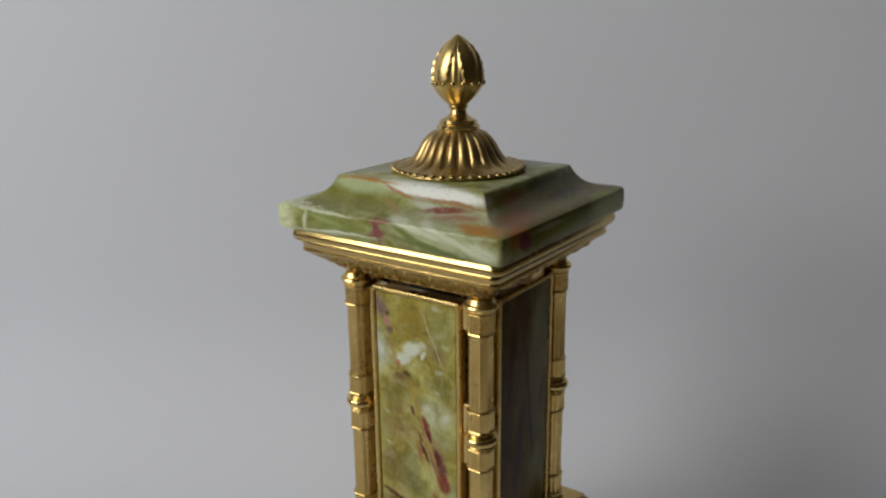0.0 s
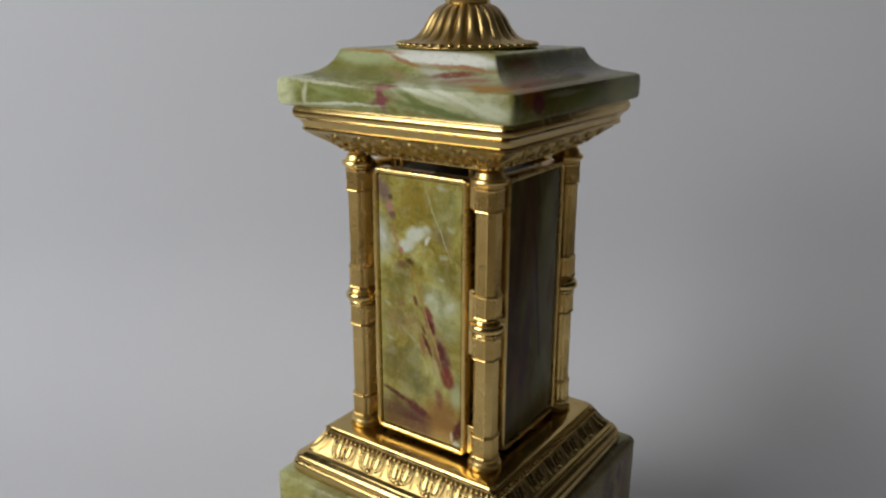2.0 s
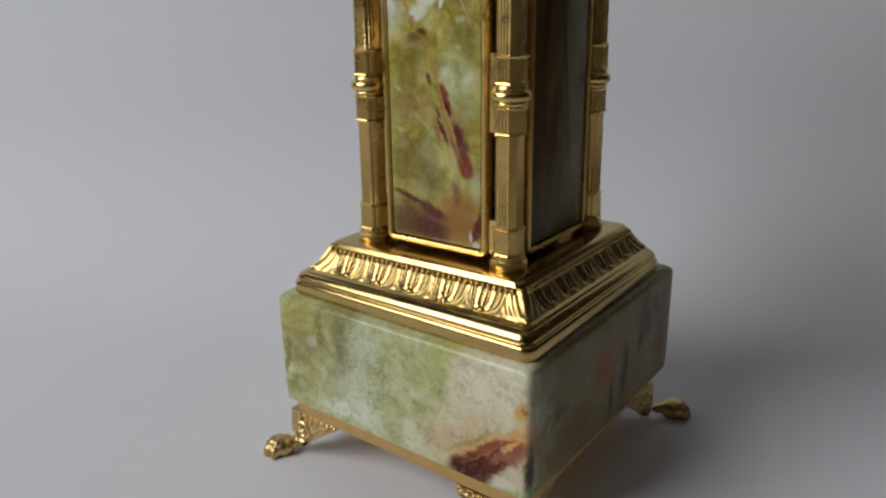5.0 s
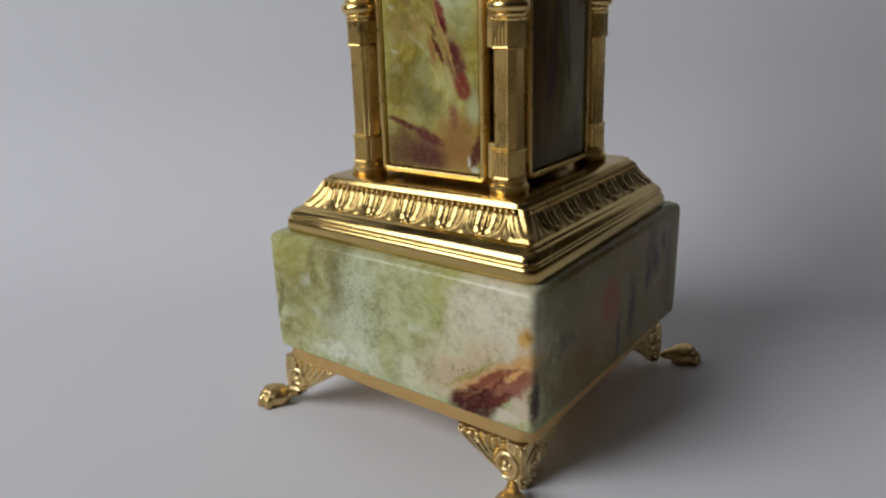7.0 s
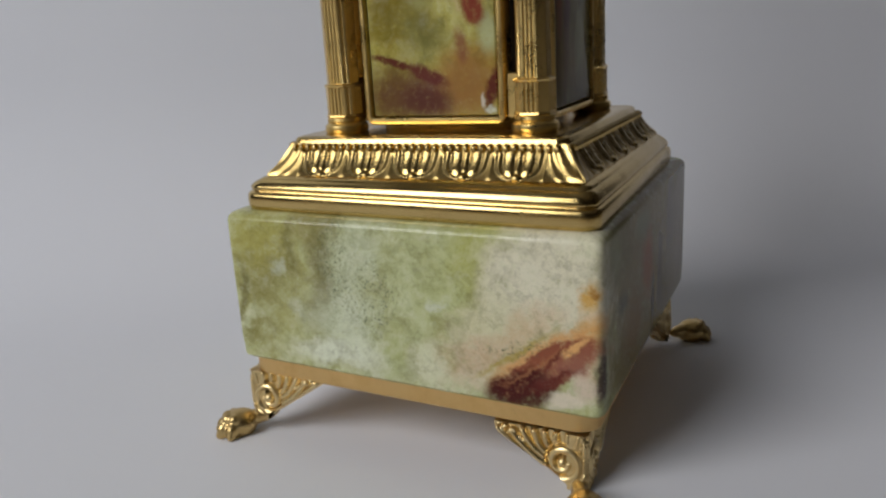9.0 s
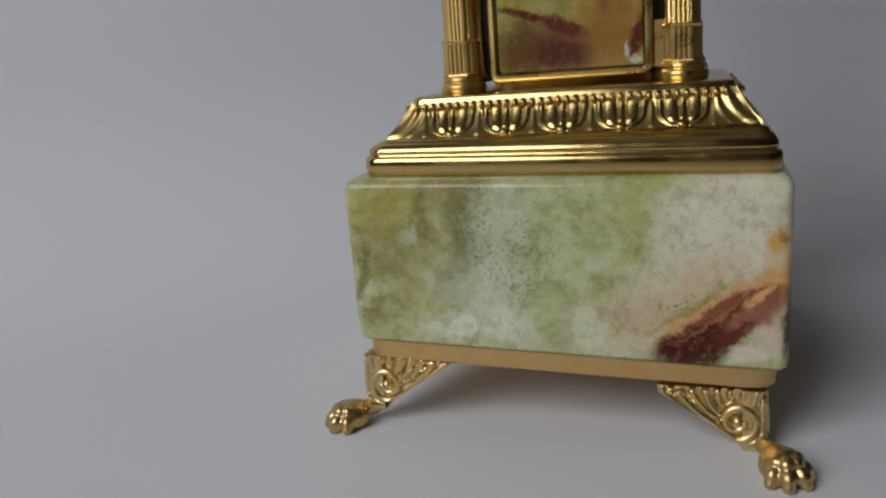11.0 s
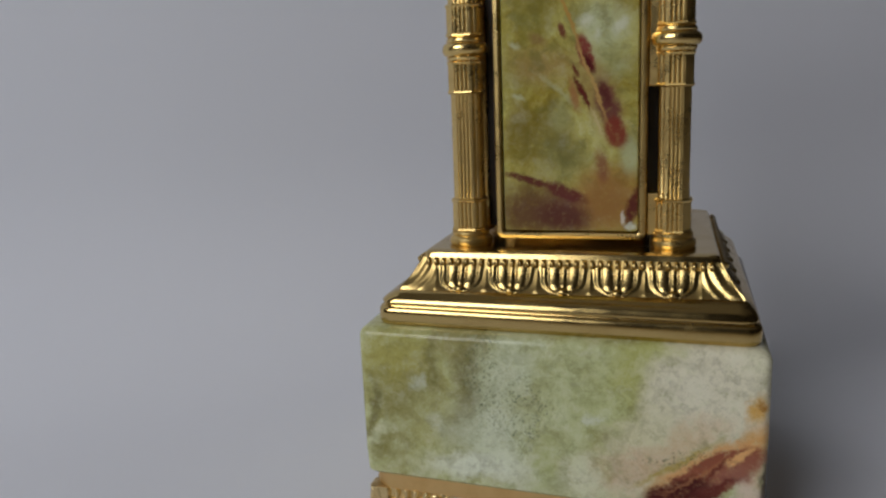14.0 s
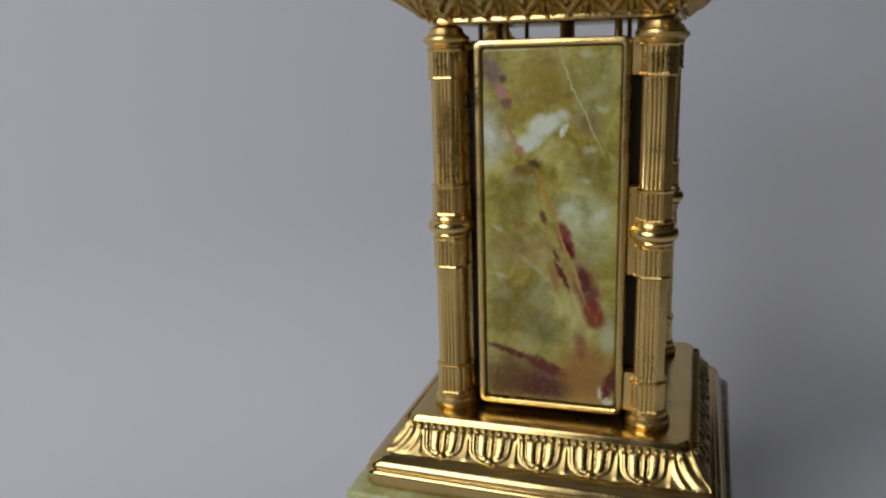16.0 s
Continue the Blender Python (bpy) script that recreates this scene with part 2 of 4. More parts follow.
DOOR_Y = -32
DOOR_TONES = ((0.12, 0.085, 0.012), (0.28, 0.22, 0.032), (0.44, 0.40, 0.11), (0.56, 0.555, 0.30))
ONYX_DOOR = onyx("onyx_front_door", (3, 0, 11), [
    # broad tones
    ((0, DOOR_Y, 188), (9, 20, 7), 0, (0.26, 0.185, 0.026), 0.6, 0.8),
    ((13, DOOR_Y, 187), (6, 20, 9), 0, (0.20, 0.19, 0.055), 0.6, 0.65),
    ((-16, DOOR_Y, 190), (3.4, 20, 5), -25, (0.15, 0.08, 0.095), 0.6, 0.85),
    ((-16.5, DOOR_Y, 172.5), (4, 20, 7), 0, (0.46, 0.49, 0.40), 0.7, 0.8),
    ((10.5, DOOR_Y, 177), (4, 20, 3.5), 0, (0.16, 0.10, 0.04), 0.7, 0.75),
    ((12, DOOR_Y, 163), (6.5, 20, 4.5), 0, (0.16, 0.145, 0.03), 0.6, 0.7),
    ((-10, DOOR_Y, 155), (6, 20, 7), 0, (0.19, 0.165, 0.03), 0.6, 0.7),
    ((10, DOOR_Y, 151), (7, 20, 6), 0, (0.44, 0.48, 0.29), 0.7, 0.75),
    ((12, DOOR_Y, 141), (5, 20, 5), 0, (0.28, 0.30, 0.13), 0.7, 0.6),
    ((-14, DOOR_Y, 140), (5, 20, 7), 0, (0.20, 0.165, 0.028), 0.6, 0.7),
    ((-7, DOOR_Y, 141), (9, 20, 5), 10, (0.30, 0.20, 0.07), 0.8, 0.8),
    ((-14, DOOR_Y, 127), (3, 20, 6), 0, (0.19, 0.14, 0.028), 0.7, 0.7),
    ((-10, DOOR_Y, 121), (8, 20, 7), 0, (0.16, 0.125, 0.022), 0.7, 0.8),
    ((-1, DOOR_Y, 116), (6, 20, 6), 0, (0.16, 0.155, 0.055), 0.7, 0.7),
    ((-2, DOOR_Y, 127), (4, 20, 4), 0, (0.27, 0.28, 0.13), 0.7, 0.6),
    ((10.5, DOOR_Y, 104), (8.5, 20, 9), 0, (0.36, 0.20, 0.045), 0.5, 0.95),
    ((-1, DOOR_Y, 99.5), (7.5, 20, 5), 10, (0.13, 0.03, 0.03), 0.6, 0.9),
    # milky patches and flecks
    ((-17, DOOR_Y, 173.5), (1.9, 20, 2.4), 0, (0.68, 0.70, 0.64), 0.8, 0.62, 1),
    ((-1.5, DOOR_Y, 176), (4.4, 20, 3.0), -24, (0.62, 0.66, 0.54), 0.38, 0.9, 1),
    ((-5.8, DOOR_Y, 171.2), (3.8, 20, 2.4), -18, (0.60, 0.64, 0.52), 0.38, 0.9, 1),
    ((3.8, DOOR_Y, 178.6), (1.7, 20, 1.3), 20, (0.60, 0.62, 0.52), 0.7, 0.66, 1),
    ((3.6, DOOR_Y, 174.2), (0.9, 20, 2.0), 22, (0.70, 0.72, 0.60), 0.4, 0.95, 1),
    ((14.5, DOOR_Y, 180.5), (1.4, 20, 0.8), 20, (0.50, 0.53, 0.36), 0.9, 0.55, 1),
    ((10.8, DOOR_Y, 169.6), (1.5, 20, 0.9), -15, (0.50, 0.53, 0.36), 0.8, 0.62, 1),
    ((10, DOOR_Y, 160.8), (1.3, 20, 0.8), 25, (0.50, 0.53, 0.36), 0.8, 0.58, 1),
    ((4.6, DOOR_Y, 152.5), (2.1, 20, 1.5), -20, (0.58, 0.60, 0.46), 0.8, 0.66, 1),
    ((14.4, DOOR_Y, 151.4), (2.3, 20, 1.3), -35, (0.60, 0.62, 0.48), 0.8, 0.66, 1),
    ((8.4, DOOR_Y, 149), (0.9, 20, 1.6), 12, (0.55, 0.57, 0.42), 0.8, 0.55, 1),
    ((-15.2, DOOR_Y, 147), (1.3, 20, 0.9), 30, (0.50, 0.53, 0.36), 0.8, 0.55, 1),
    ((-14, DOOR_Y, 132.6), (1.6, 20, 0.7), 28, (0.50, 0.53, 0.36), 0.8, 0.58, 1),
    ((-2.4, DOOR_Y, 133.6), (7.4, 20, 0.6), 39, (0.40, 0.40, 0.22), 0.9, 0.55, 1),
    ((16.8, DOOR_Y, 116), (2.6, 20, 5.4), 4, (0.42, 0.46, 0.27), 0.55, 0.7, 1),
    ((10.1, DOOR_Y, 195), (1.8, 20, 1.0), 0, (0.48, 0.50, 0.36), 0.8, 0.58, 1),
    # pale and orange seams
    ((8.6, DOOR_Y, 181.5), (0.28, 20, 13.4), -24, (0.46, 0.47, 0.27), 0.6, 0.85, 1),
    ((-0.8, DOOR_Y, 155.2), (0.45, 20, 9), -24, (0.40, 0.22, 0.05), 0.6, 0.95, 1),
    # reds and browns
    ((-12.6, DOOR_Y, 188.4), (1.0, 20, 0.9), 0, (0.08, 0.055, 0.055), 0.5, 0.85, 1),
    ((-13.2, DOOR_Y, 184.6), (1.6, 20, 2.4), -20, (0.42, 0.20, 0.18), 0.5, 0.85, 1),
    ((-12.2, DOOR_Y, 181.4), (1.5, 20, 1.3), 0, (0.15, 0.07, 0.075), 0.6, 0.85, 1),
    ((-10.4, DOOR_Y, 173.4), (0.7, 20, 4.6), -18, (0.34, 0.17, 0.11), 0.7, 0.75, 1),
    ((-8.4, DOOR_Y, 169.2), (1.2, 20, 1.1), 0, (0.40, 0.14, 0.10), 0.5, 0.9, 1),
    ((-8.2, DOOR_Y, 163.2), (2.8, 20, 1.5), -20, (0.15, 0.075, 0.03), 0.7, 0.85, 1),
    ((-4.4, DOOR_Y, 164.8), (1.9, 20, 1.0), 35, (0.06, 0.045, 0.02), 0.6, 0.9, 1),
    ((-9, DOOR_Y, 148.6), (2.2, 20, 1.2), 25, (0.21, 0.115, 0.045), 0.8, 0.75, 1),
    ((-1.8, DOOR_Y, 150), (0.8, 20, 2.2), -28, (0.13, 0.028, 0.02), 0.5, 0.9, 1),
    ((9.2, DOOR_Y, 132), (4.6, 20, 13), -22, (0.30, 0.19, 0.08), 0.5, 0.55, 1),
    ((4.9, DOOR_Y, 143.8), (2.1, 20, 5.2), -20, (0.19, 0.034, 0.028), 0.25, 0.95, 1),
    ((5.9, DOOR_Y, 141), (1.0, 20, 2.8), -22, (0.075, 0.013, 0.013), 0.5, 0.9, 1),
    ((11.2, DOOR_Y, 129.6), (2.9, 20, 6.6), -22, (0.135, 0.042, 0.036), 0.35, 0.92, 1),
    ((10.2, DOOR_Y, 132.6), (1.2, 20, 3.6), -24, (0.085, 0.018, 0.018), 0.7, 0.8, 1),
    ((13.2, DOOR_Y, 122.4), (2.9, 20, 4.0), -10, (0.20, 0.04, 0.026), 0.3, 0.95, 1),
    ((6.4, DOOR_Y, 137), (0.5, 20, 12), -22, (0.45, 0.28, 0.09), 0.5, 0.9, 1),
    ((1.8, DOOR_Y, 132.5), (1.1, 20, 4.2), -20, (0.30, 0.13, 0.05), 0.6, 0.85, 1),
    ((2.9, DOOR_Y, 134.6), (0.7, 20, 3.4), -26, (0.10, 0.016, 0.014), 0.4, 0.95, 1),
    ((4.8, DOOR_Y, 132.2), (0.65, 20, 3.7), -26, (0.10, 0.016, 0.014), 0.4, 0.95, 1),
    ((2.0, DOOR_Y, 139), (0.6, 20, 1.8), -24, (0.11, 0.02, 0.016), 0.5, 0.9, 1),
    ((8.2, DOOR_Y, 125.4), (0.5, 20, 3.8), -22, (0.50, 0.41, 0.19), 0.5, 0.9, 1),
    ((14.6, DOOR_Y, 105.4), (2.4, 20, 1.8), 32, (0.42, 0.29, 0.11), 0.5, 0.85, 1),
    ((-12, DOOR_Y, 100), (9.5, 20, 8), 0, (0.115, 0.052, 0.022), 0.7, 0.92, 1),
    ((10.5, DOOR_Y, 102.5), (7.5, 20, 8), 0, (0.28, 0.14, 0.036), 0.7, 0.85, 1),
    ((-2, DOOR_Y, 98.2), (7, 20, 4.2), 0, (0.095, 0.028, 0.018), 0.6, 0.9, 1),
    ((9, DOOR_Y, 113), (1.8, 20, 4.5), -6, (0.20, 0.07, 0.035), 0.6, 0.8, 1),
    ((-12, DOOR_Y, 109.2), (7.4, 20, 0.9), 16, (0.095, 0.02, 0.016), 0.5, 0.95, 1),
    ((-1, DOOR_Y, 105.4), (6.2, 20, 2.1), 20, (0.11, 0.02, 0.018), 0.4, 0.95, 1),
    ((17.8, DOOR_Y, 102), (1.9, 20, 5.6), 15, (0.10, 0.02, 0.018), 0.4, 0.95, 1),
    ((17.2, DOOR_Y, 96), (1.4, 20, 1.0), 0, MILK, 0.5, 0.9, 1),
    ((15, DOOR_Y, 98.2), (0.5, 20, 1.6), -12, (0.66, 0.62, 0.52), 0.5, 0.85, 1),
], DOOR_TONES, tear=0.85, pale=0.2, cloudy=0.16, lumpy=0.8, shine=0.25, grainy=0.08, mottle=0.42)
# dark streaked side doors, tones lowered further to hold the shade of that side
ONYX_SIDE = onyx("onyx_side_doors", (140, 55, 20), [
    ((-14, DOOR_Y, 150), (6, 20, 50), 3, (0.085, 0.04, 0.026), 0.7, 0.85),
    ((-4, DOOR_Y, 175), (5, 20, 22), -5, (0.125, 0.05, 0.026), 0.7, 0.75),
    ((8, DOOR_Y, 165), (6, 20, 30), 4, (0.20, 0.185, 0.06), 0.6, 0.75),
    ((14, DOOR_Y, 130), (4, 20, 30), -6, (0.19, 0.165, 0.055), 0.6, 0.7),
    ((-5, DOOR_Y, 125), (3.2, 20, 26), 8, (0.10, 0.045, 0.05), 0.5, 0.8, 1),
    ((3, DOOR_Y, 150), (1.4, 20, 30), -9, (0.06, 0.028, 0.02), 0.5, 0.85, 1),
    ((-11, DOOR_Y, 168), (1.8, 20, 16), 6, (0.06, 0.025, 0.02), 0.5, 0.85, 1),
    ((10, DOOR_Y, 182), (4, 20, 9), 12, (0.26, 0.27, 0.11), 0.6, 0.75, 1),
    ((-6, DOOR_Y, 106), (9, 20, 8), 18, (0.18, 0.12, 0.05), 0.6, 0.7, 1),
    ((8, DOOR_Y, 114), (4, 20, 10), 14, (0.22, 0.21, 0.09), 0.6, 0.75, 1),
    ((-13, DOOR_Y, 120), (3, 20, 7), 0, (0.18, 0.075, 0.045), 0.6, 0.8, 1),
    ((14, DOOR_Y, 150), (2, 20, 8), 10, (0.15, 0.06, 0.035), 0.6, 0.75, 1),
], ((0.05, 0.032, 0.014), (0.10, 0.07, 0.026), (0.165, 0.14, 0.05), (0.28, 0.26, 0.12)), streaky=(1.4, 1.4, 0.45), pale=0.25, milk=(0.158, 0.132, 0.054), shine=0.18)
FY = -55
ONYX_BLOCK = onyx("onyx_base_block", (12, 40, 77), [
    ((-42, FY, 52), (18, 30, 28), 0, (0.394, 0.381, 0.14), 0.6, 0.7),
    ((-44, FY, 53), (8, 30, 10), 0, (0.20, 0.175, 0.036), 0.8, 0.8),
    ((-46, FY, 60), (8, 30, 8), 0, (0.413, 0.38, 0.0959), 0.7, 0.7),
    ((-24, FY, 57), (4.5, 30, 11), 6, (0.165, 0.145, 0.045), 0.7, 0.85),
    ((-31, FY, 66), (6, 30, 4), 0, (0.254, 0.216, 0.0762), 0.8, 0.7),
    ((-46, FY, 35), (4, 30, 5), 0, (0.22, 0.20, 0.05), 0.8, 0.75),
    ((-50, FY, 39), (6, 30, 2.4), -15, (0.594, 0.62, 0.384), 0.8, 0.7),
    ((-53, FY, 46), (2.2, 20, 7), 8, (0.13, 0.115, 0.035), 0.8, 0.7),
    ((-36, FY, 60), (2.4, 20, 7), -6, (0.17, 0.15, 0.04), 0.8, 0.7),
    ((-28, FY, 46), (2.6, 20, 6), 10, (0.19, 0.17, 0.055), 0.8, 0.65),
    ((-39, FY, 52), (1.8, 20, 1.6), 0, MILK, 0.9, 0.5),
    ((-33, FY, 42), (2.8, 20, 2.6), 0, MILK, 0.9, 0.45),
    ((-13, FY, 58), (7, 30, 13), 14, (0.56, 0.61, 0.43), 0.7, 0.7),
    ((-19, FY, 42), (10, 30, 10), 35, (0.57, 0.62, 0.45), 0.7, 0.7),
    ((2, FY, 50), (9, 30, 20), 10, (0.478, 0.518, 0.271), 0.8, 0.6),
    ((14, FY, 56), (9, 30, 12), 20, (0.478, 0.518, 0.226), 0.7, 0.6),
    ((21, FY, 63), (8, 30, 8.5), -30, (0.427, 0.436, 0.136), 0.5, 0.8),
    ((10, FY, 50), (2.6, 20, 2.4), 0, MILK, 0.7, 0.6),
    ((-23, FY, 31), (14, 30, 4.6), -8, (0.72, 0.76, 0.60), 0.6, 0.85),
    ((-8, FY, 29), (7, 30, 4), 0, (0.67, 0.70, 0.54), 0.8, 0.65),
    ((-3, FY, 32), (3.5, 30, 6), 10, (0.4, 0.443, 0.169), 0.8, 0.6),
    ((7, FY, 31), (6, 30, 5.5), 0, (0.723, 0.733, 0.53), 0.7, 0.75),
    ((41, FY, 58), (17, 14, 18), 25, (0.74, 0.70, 0.53), 0.35, 0.92),
    ((22, FY, 45), (6, 20, 8), 25, (0.71, 0.671, 0.451), 0.7, 0.75),
    ((22, FY, 36), (10, 20, 5), -25, (0.594, 0.405, 0.271), 0.8, 0.7),
    ((33, FY, 43), (10, 20, 3.5), -25, (0.645, 0.467, 0.281), 0.9, 0.6),
    ((19, FY, 29), (5, 20, 4), 0, (0.645, 0.518, 0.372), 0.8, 0.6),
    ((50, FY, 44), (3.4, 8, 6), 20, (0.635, 0.318, 0.0762), 0.7, 0.85, 1),
    ((50, FY, 54.5), (2.4, 8, 4), 20, (0.594, 0.329, 0.0564), 0.5, 0.9, 1),
    ((50.8, FY, 56), (1.2, 8, 1.6), 0, (0.335, 0.152, 0.0226), 0.5, 0.9, 1),
    ((37.4, FY, 34.9), (16.5, 14, 5.2), -31, (0.645, 0.342, 0.124), 0.22, 0.9, 1),
    ((38.4, FY, 33.4), (15.8, 14, 5.0), -29, (0.249, 0.0697, 0.0355), 0.13, 0.97, 1),
    ((31.5, FY, 27.6), (10.4, 14, 5.2), -20, (0.06, 0.008, 0.006), 0.3, 0.97, 1),
    ((45, FY, 34.5), (6.5, 14, 2.6), -30, (0.321, 0.139, 0.091), 0.8, 0.7, 1),
    ((35, FY, 33.6), (9, 14, 0.5), -32, (0.385, 0.161, 0.0642), 0.8, 0.6, 1),
    ((42, FY, 32.2), (7, 14, 0.5), -22, (0.128, 0.0268, 0.0193), 0.8, 0.8, 1),
    ((40, FY, 30.5), (6, 14, 1.6), -28, (0.122, 0.0199, 0.0124), 0.7, 0.85, 1),
    ((41.5, FY, 36.5), (6, 14, 0.6), -33, (0.132, 0.0299, 0.0178), 0.7, 0.8, 1),
    ((46.6, FY, 39.6), (3.6, 8, 1.1), -38, (0.749, 0.417, 0.157), 0.4, 0.95, 1),
    ((29.5, FY, 36.4), (10.5, 8, 0.7), -33, (0.4, 0.304, 0.0677), 0.7, 0.85, 1),
    ((51, FY, 36.5), (3.2, 8, 3.2), 0, (0.542, 0.291, 0.192), 0.8, 0.8),
    ((43.4, FY, 26.6), (5.2, 12, 2.0), -12, (0.711, 0.635, 0.495), 0.4, 0.92, 1),
    ((50, FY, 30.6), (3.4, 12, 3.4), 0, (0.66, 0.533, 0.419), 0.6, 0.85, 1),
    # right face: a darker ground carrying that side's shade; patches and veins over it
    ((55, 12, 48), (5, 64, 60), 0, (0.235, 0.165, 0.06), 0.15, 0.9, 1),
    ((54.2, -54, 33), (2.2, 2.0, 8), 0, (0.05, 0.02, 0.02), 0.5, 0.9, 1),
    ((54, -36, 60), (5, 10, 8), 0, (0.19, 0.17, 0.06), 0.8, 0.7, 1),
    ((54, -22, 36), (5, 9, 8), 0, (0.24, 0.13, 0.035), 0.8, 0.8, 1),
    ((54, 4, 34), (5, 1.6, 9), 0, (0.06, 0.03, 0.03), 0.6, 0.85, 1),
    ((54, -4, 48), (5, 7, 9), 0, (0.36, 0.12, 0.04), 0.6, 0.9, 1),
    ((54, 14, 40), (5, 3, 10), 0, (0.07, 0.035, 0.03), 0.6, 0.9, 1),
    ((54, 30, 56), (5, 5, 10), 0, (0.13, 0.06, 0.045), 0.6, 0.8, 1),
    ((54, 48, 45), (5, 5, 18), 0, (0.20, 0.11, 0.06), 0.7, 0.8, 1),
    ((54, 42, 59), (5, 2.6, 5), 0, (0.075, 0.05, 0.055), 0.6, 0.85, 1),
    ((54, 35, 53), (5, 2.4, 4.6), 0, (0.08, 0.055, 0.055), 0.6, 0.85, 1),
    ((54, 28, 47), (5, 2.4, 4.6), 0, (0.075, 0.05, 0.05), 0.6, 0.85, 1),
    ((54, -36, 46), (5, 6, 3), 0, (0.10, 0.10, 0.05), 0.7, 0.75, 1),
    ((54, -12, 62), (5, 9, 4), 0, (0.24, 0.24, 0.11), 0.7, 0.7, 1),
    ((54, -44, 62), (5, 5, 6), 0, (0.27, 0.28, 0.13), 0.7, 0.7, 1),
], ((0.22, 0.20, 0.055), (0.37, 0.365, 0.14), (0.53, 0.57, 0.31), (0.70, 0.71, 0.51)), tear=2.0,
    cloudy=0.4, lumpy=0.42, grainy=0.3, ragged=0.3, shine=0.28, milk=(0.66, 0.67, 0.51), specks=[((-20, FY, 58), (6, 30, 16)), ((-10, FY, 48), (9, 30, 12)), ((30, FY, 38), (9, 20, 2.5))])
CY = -47
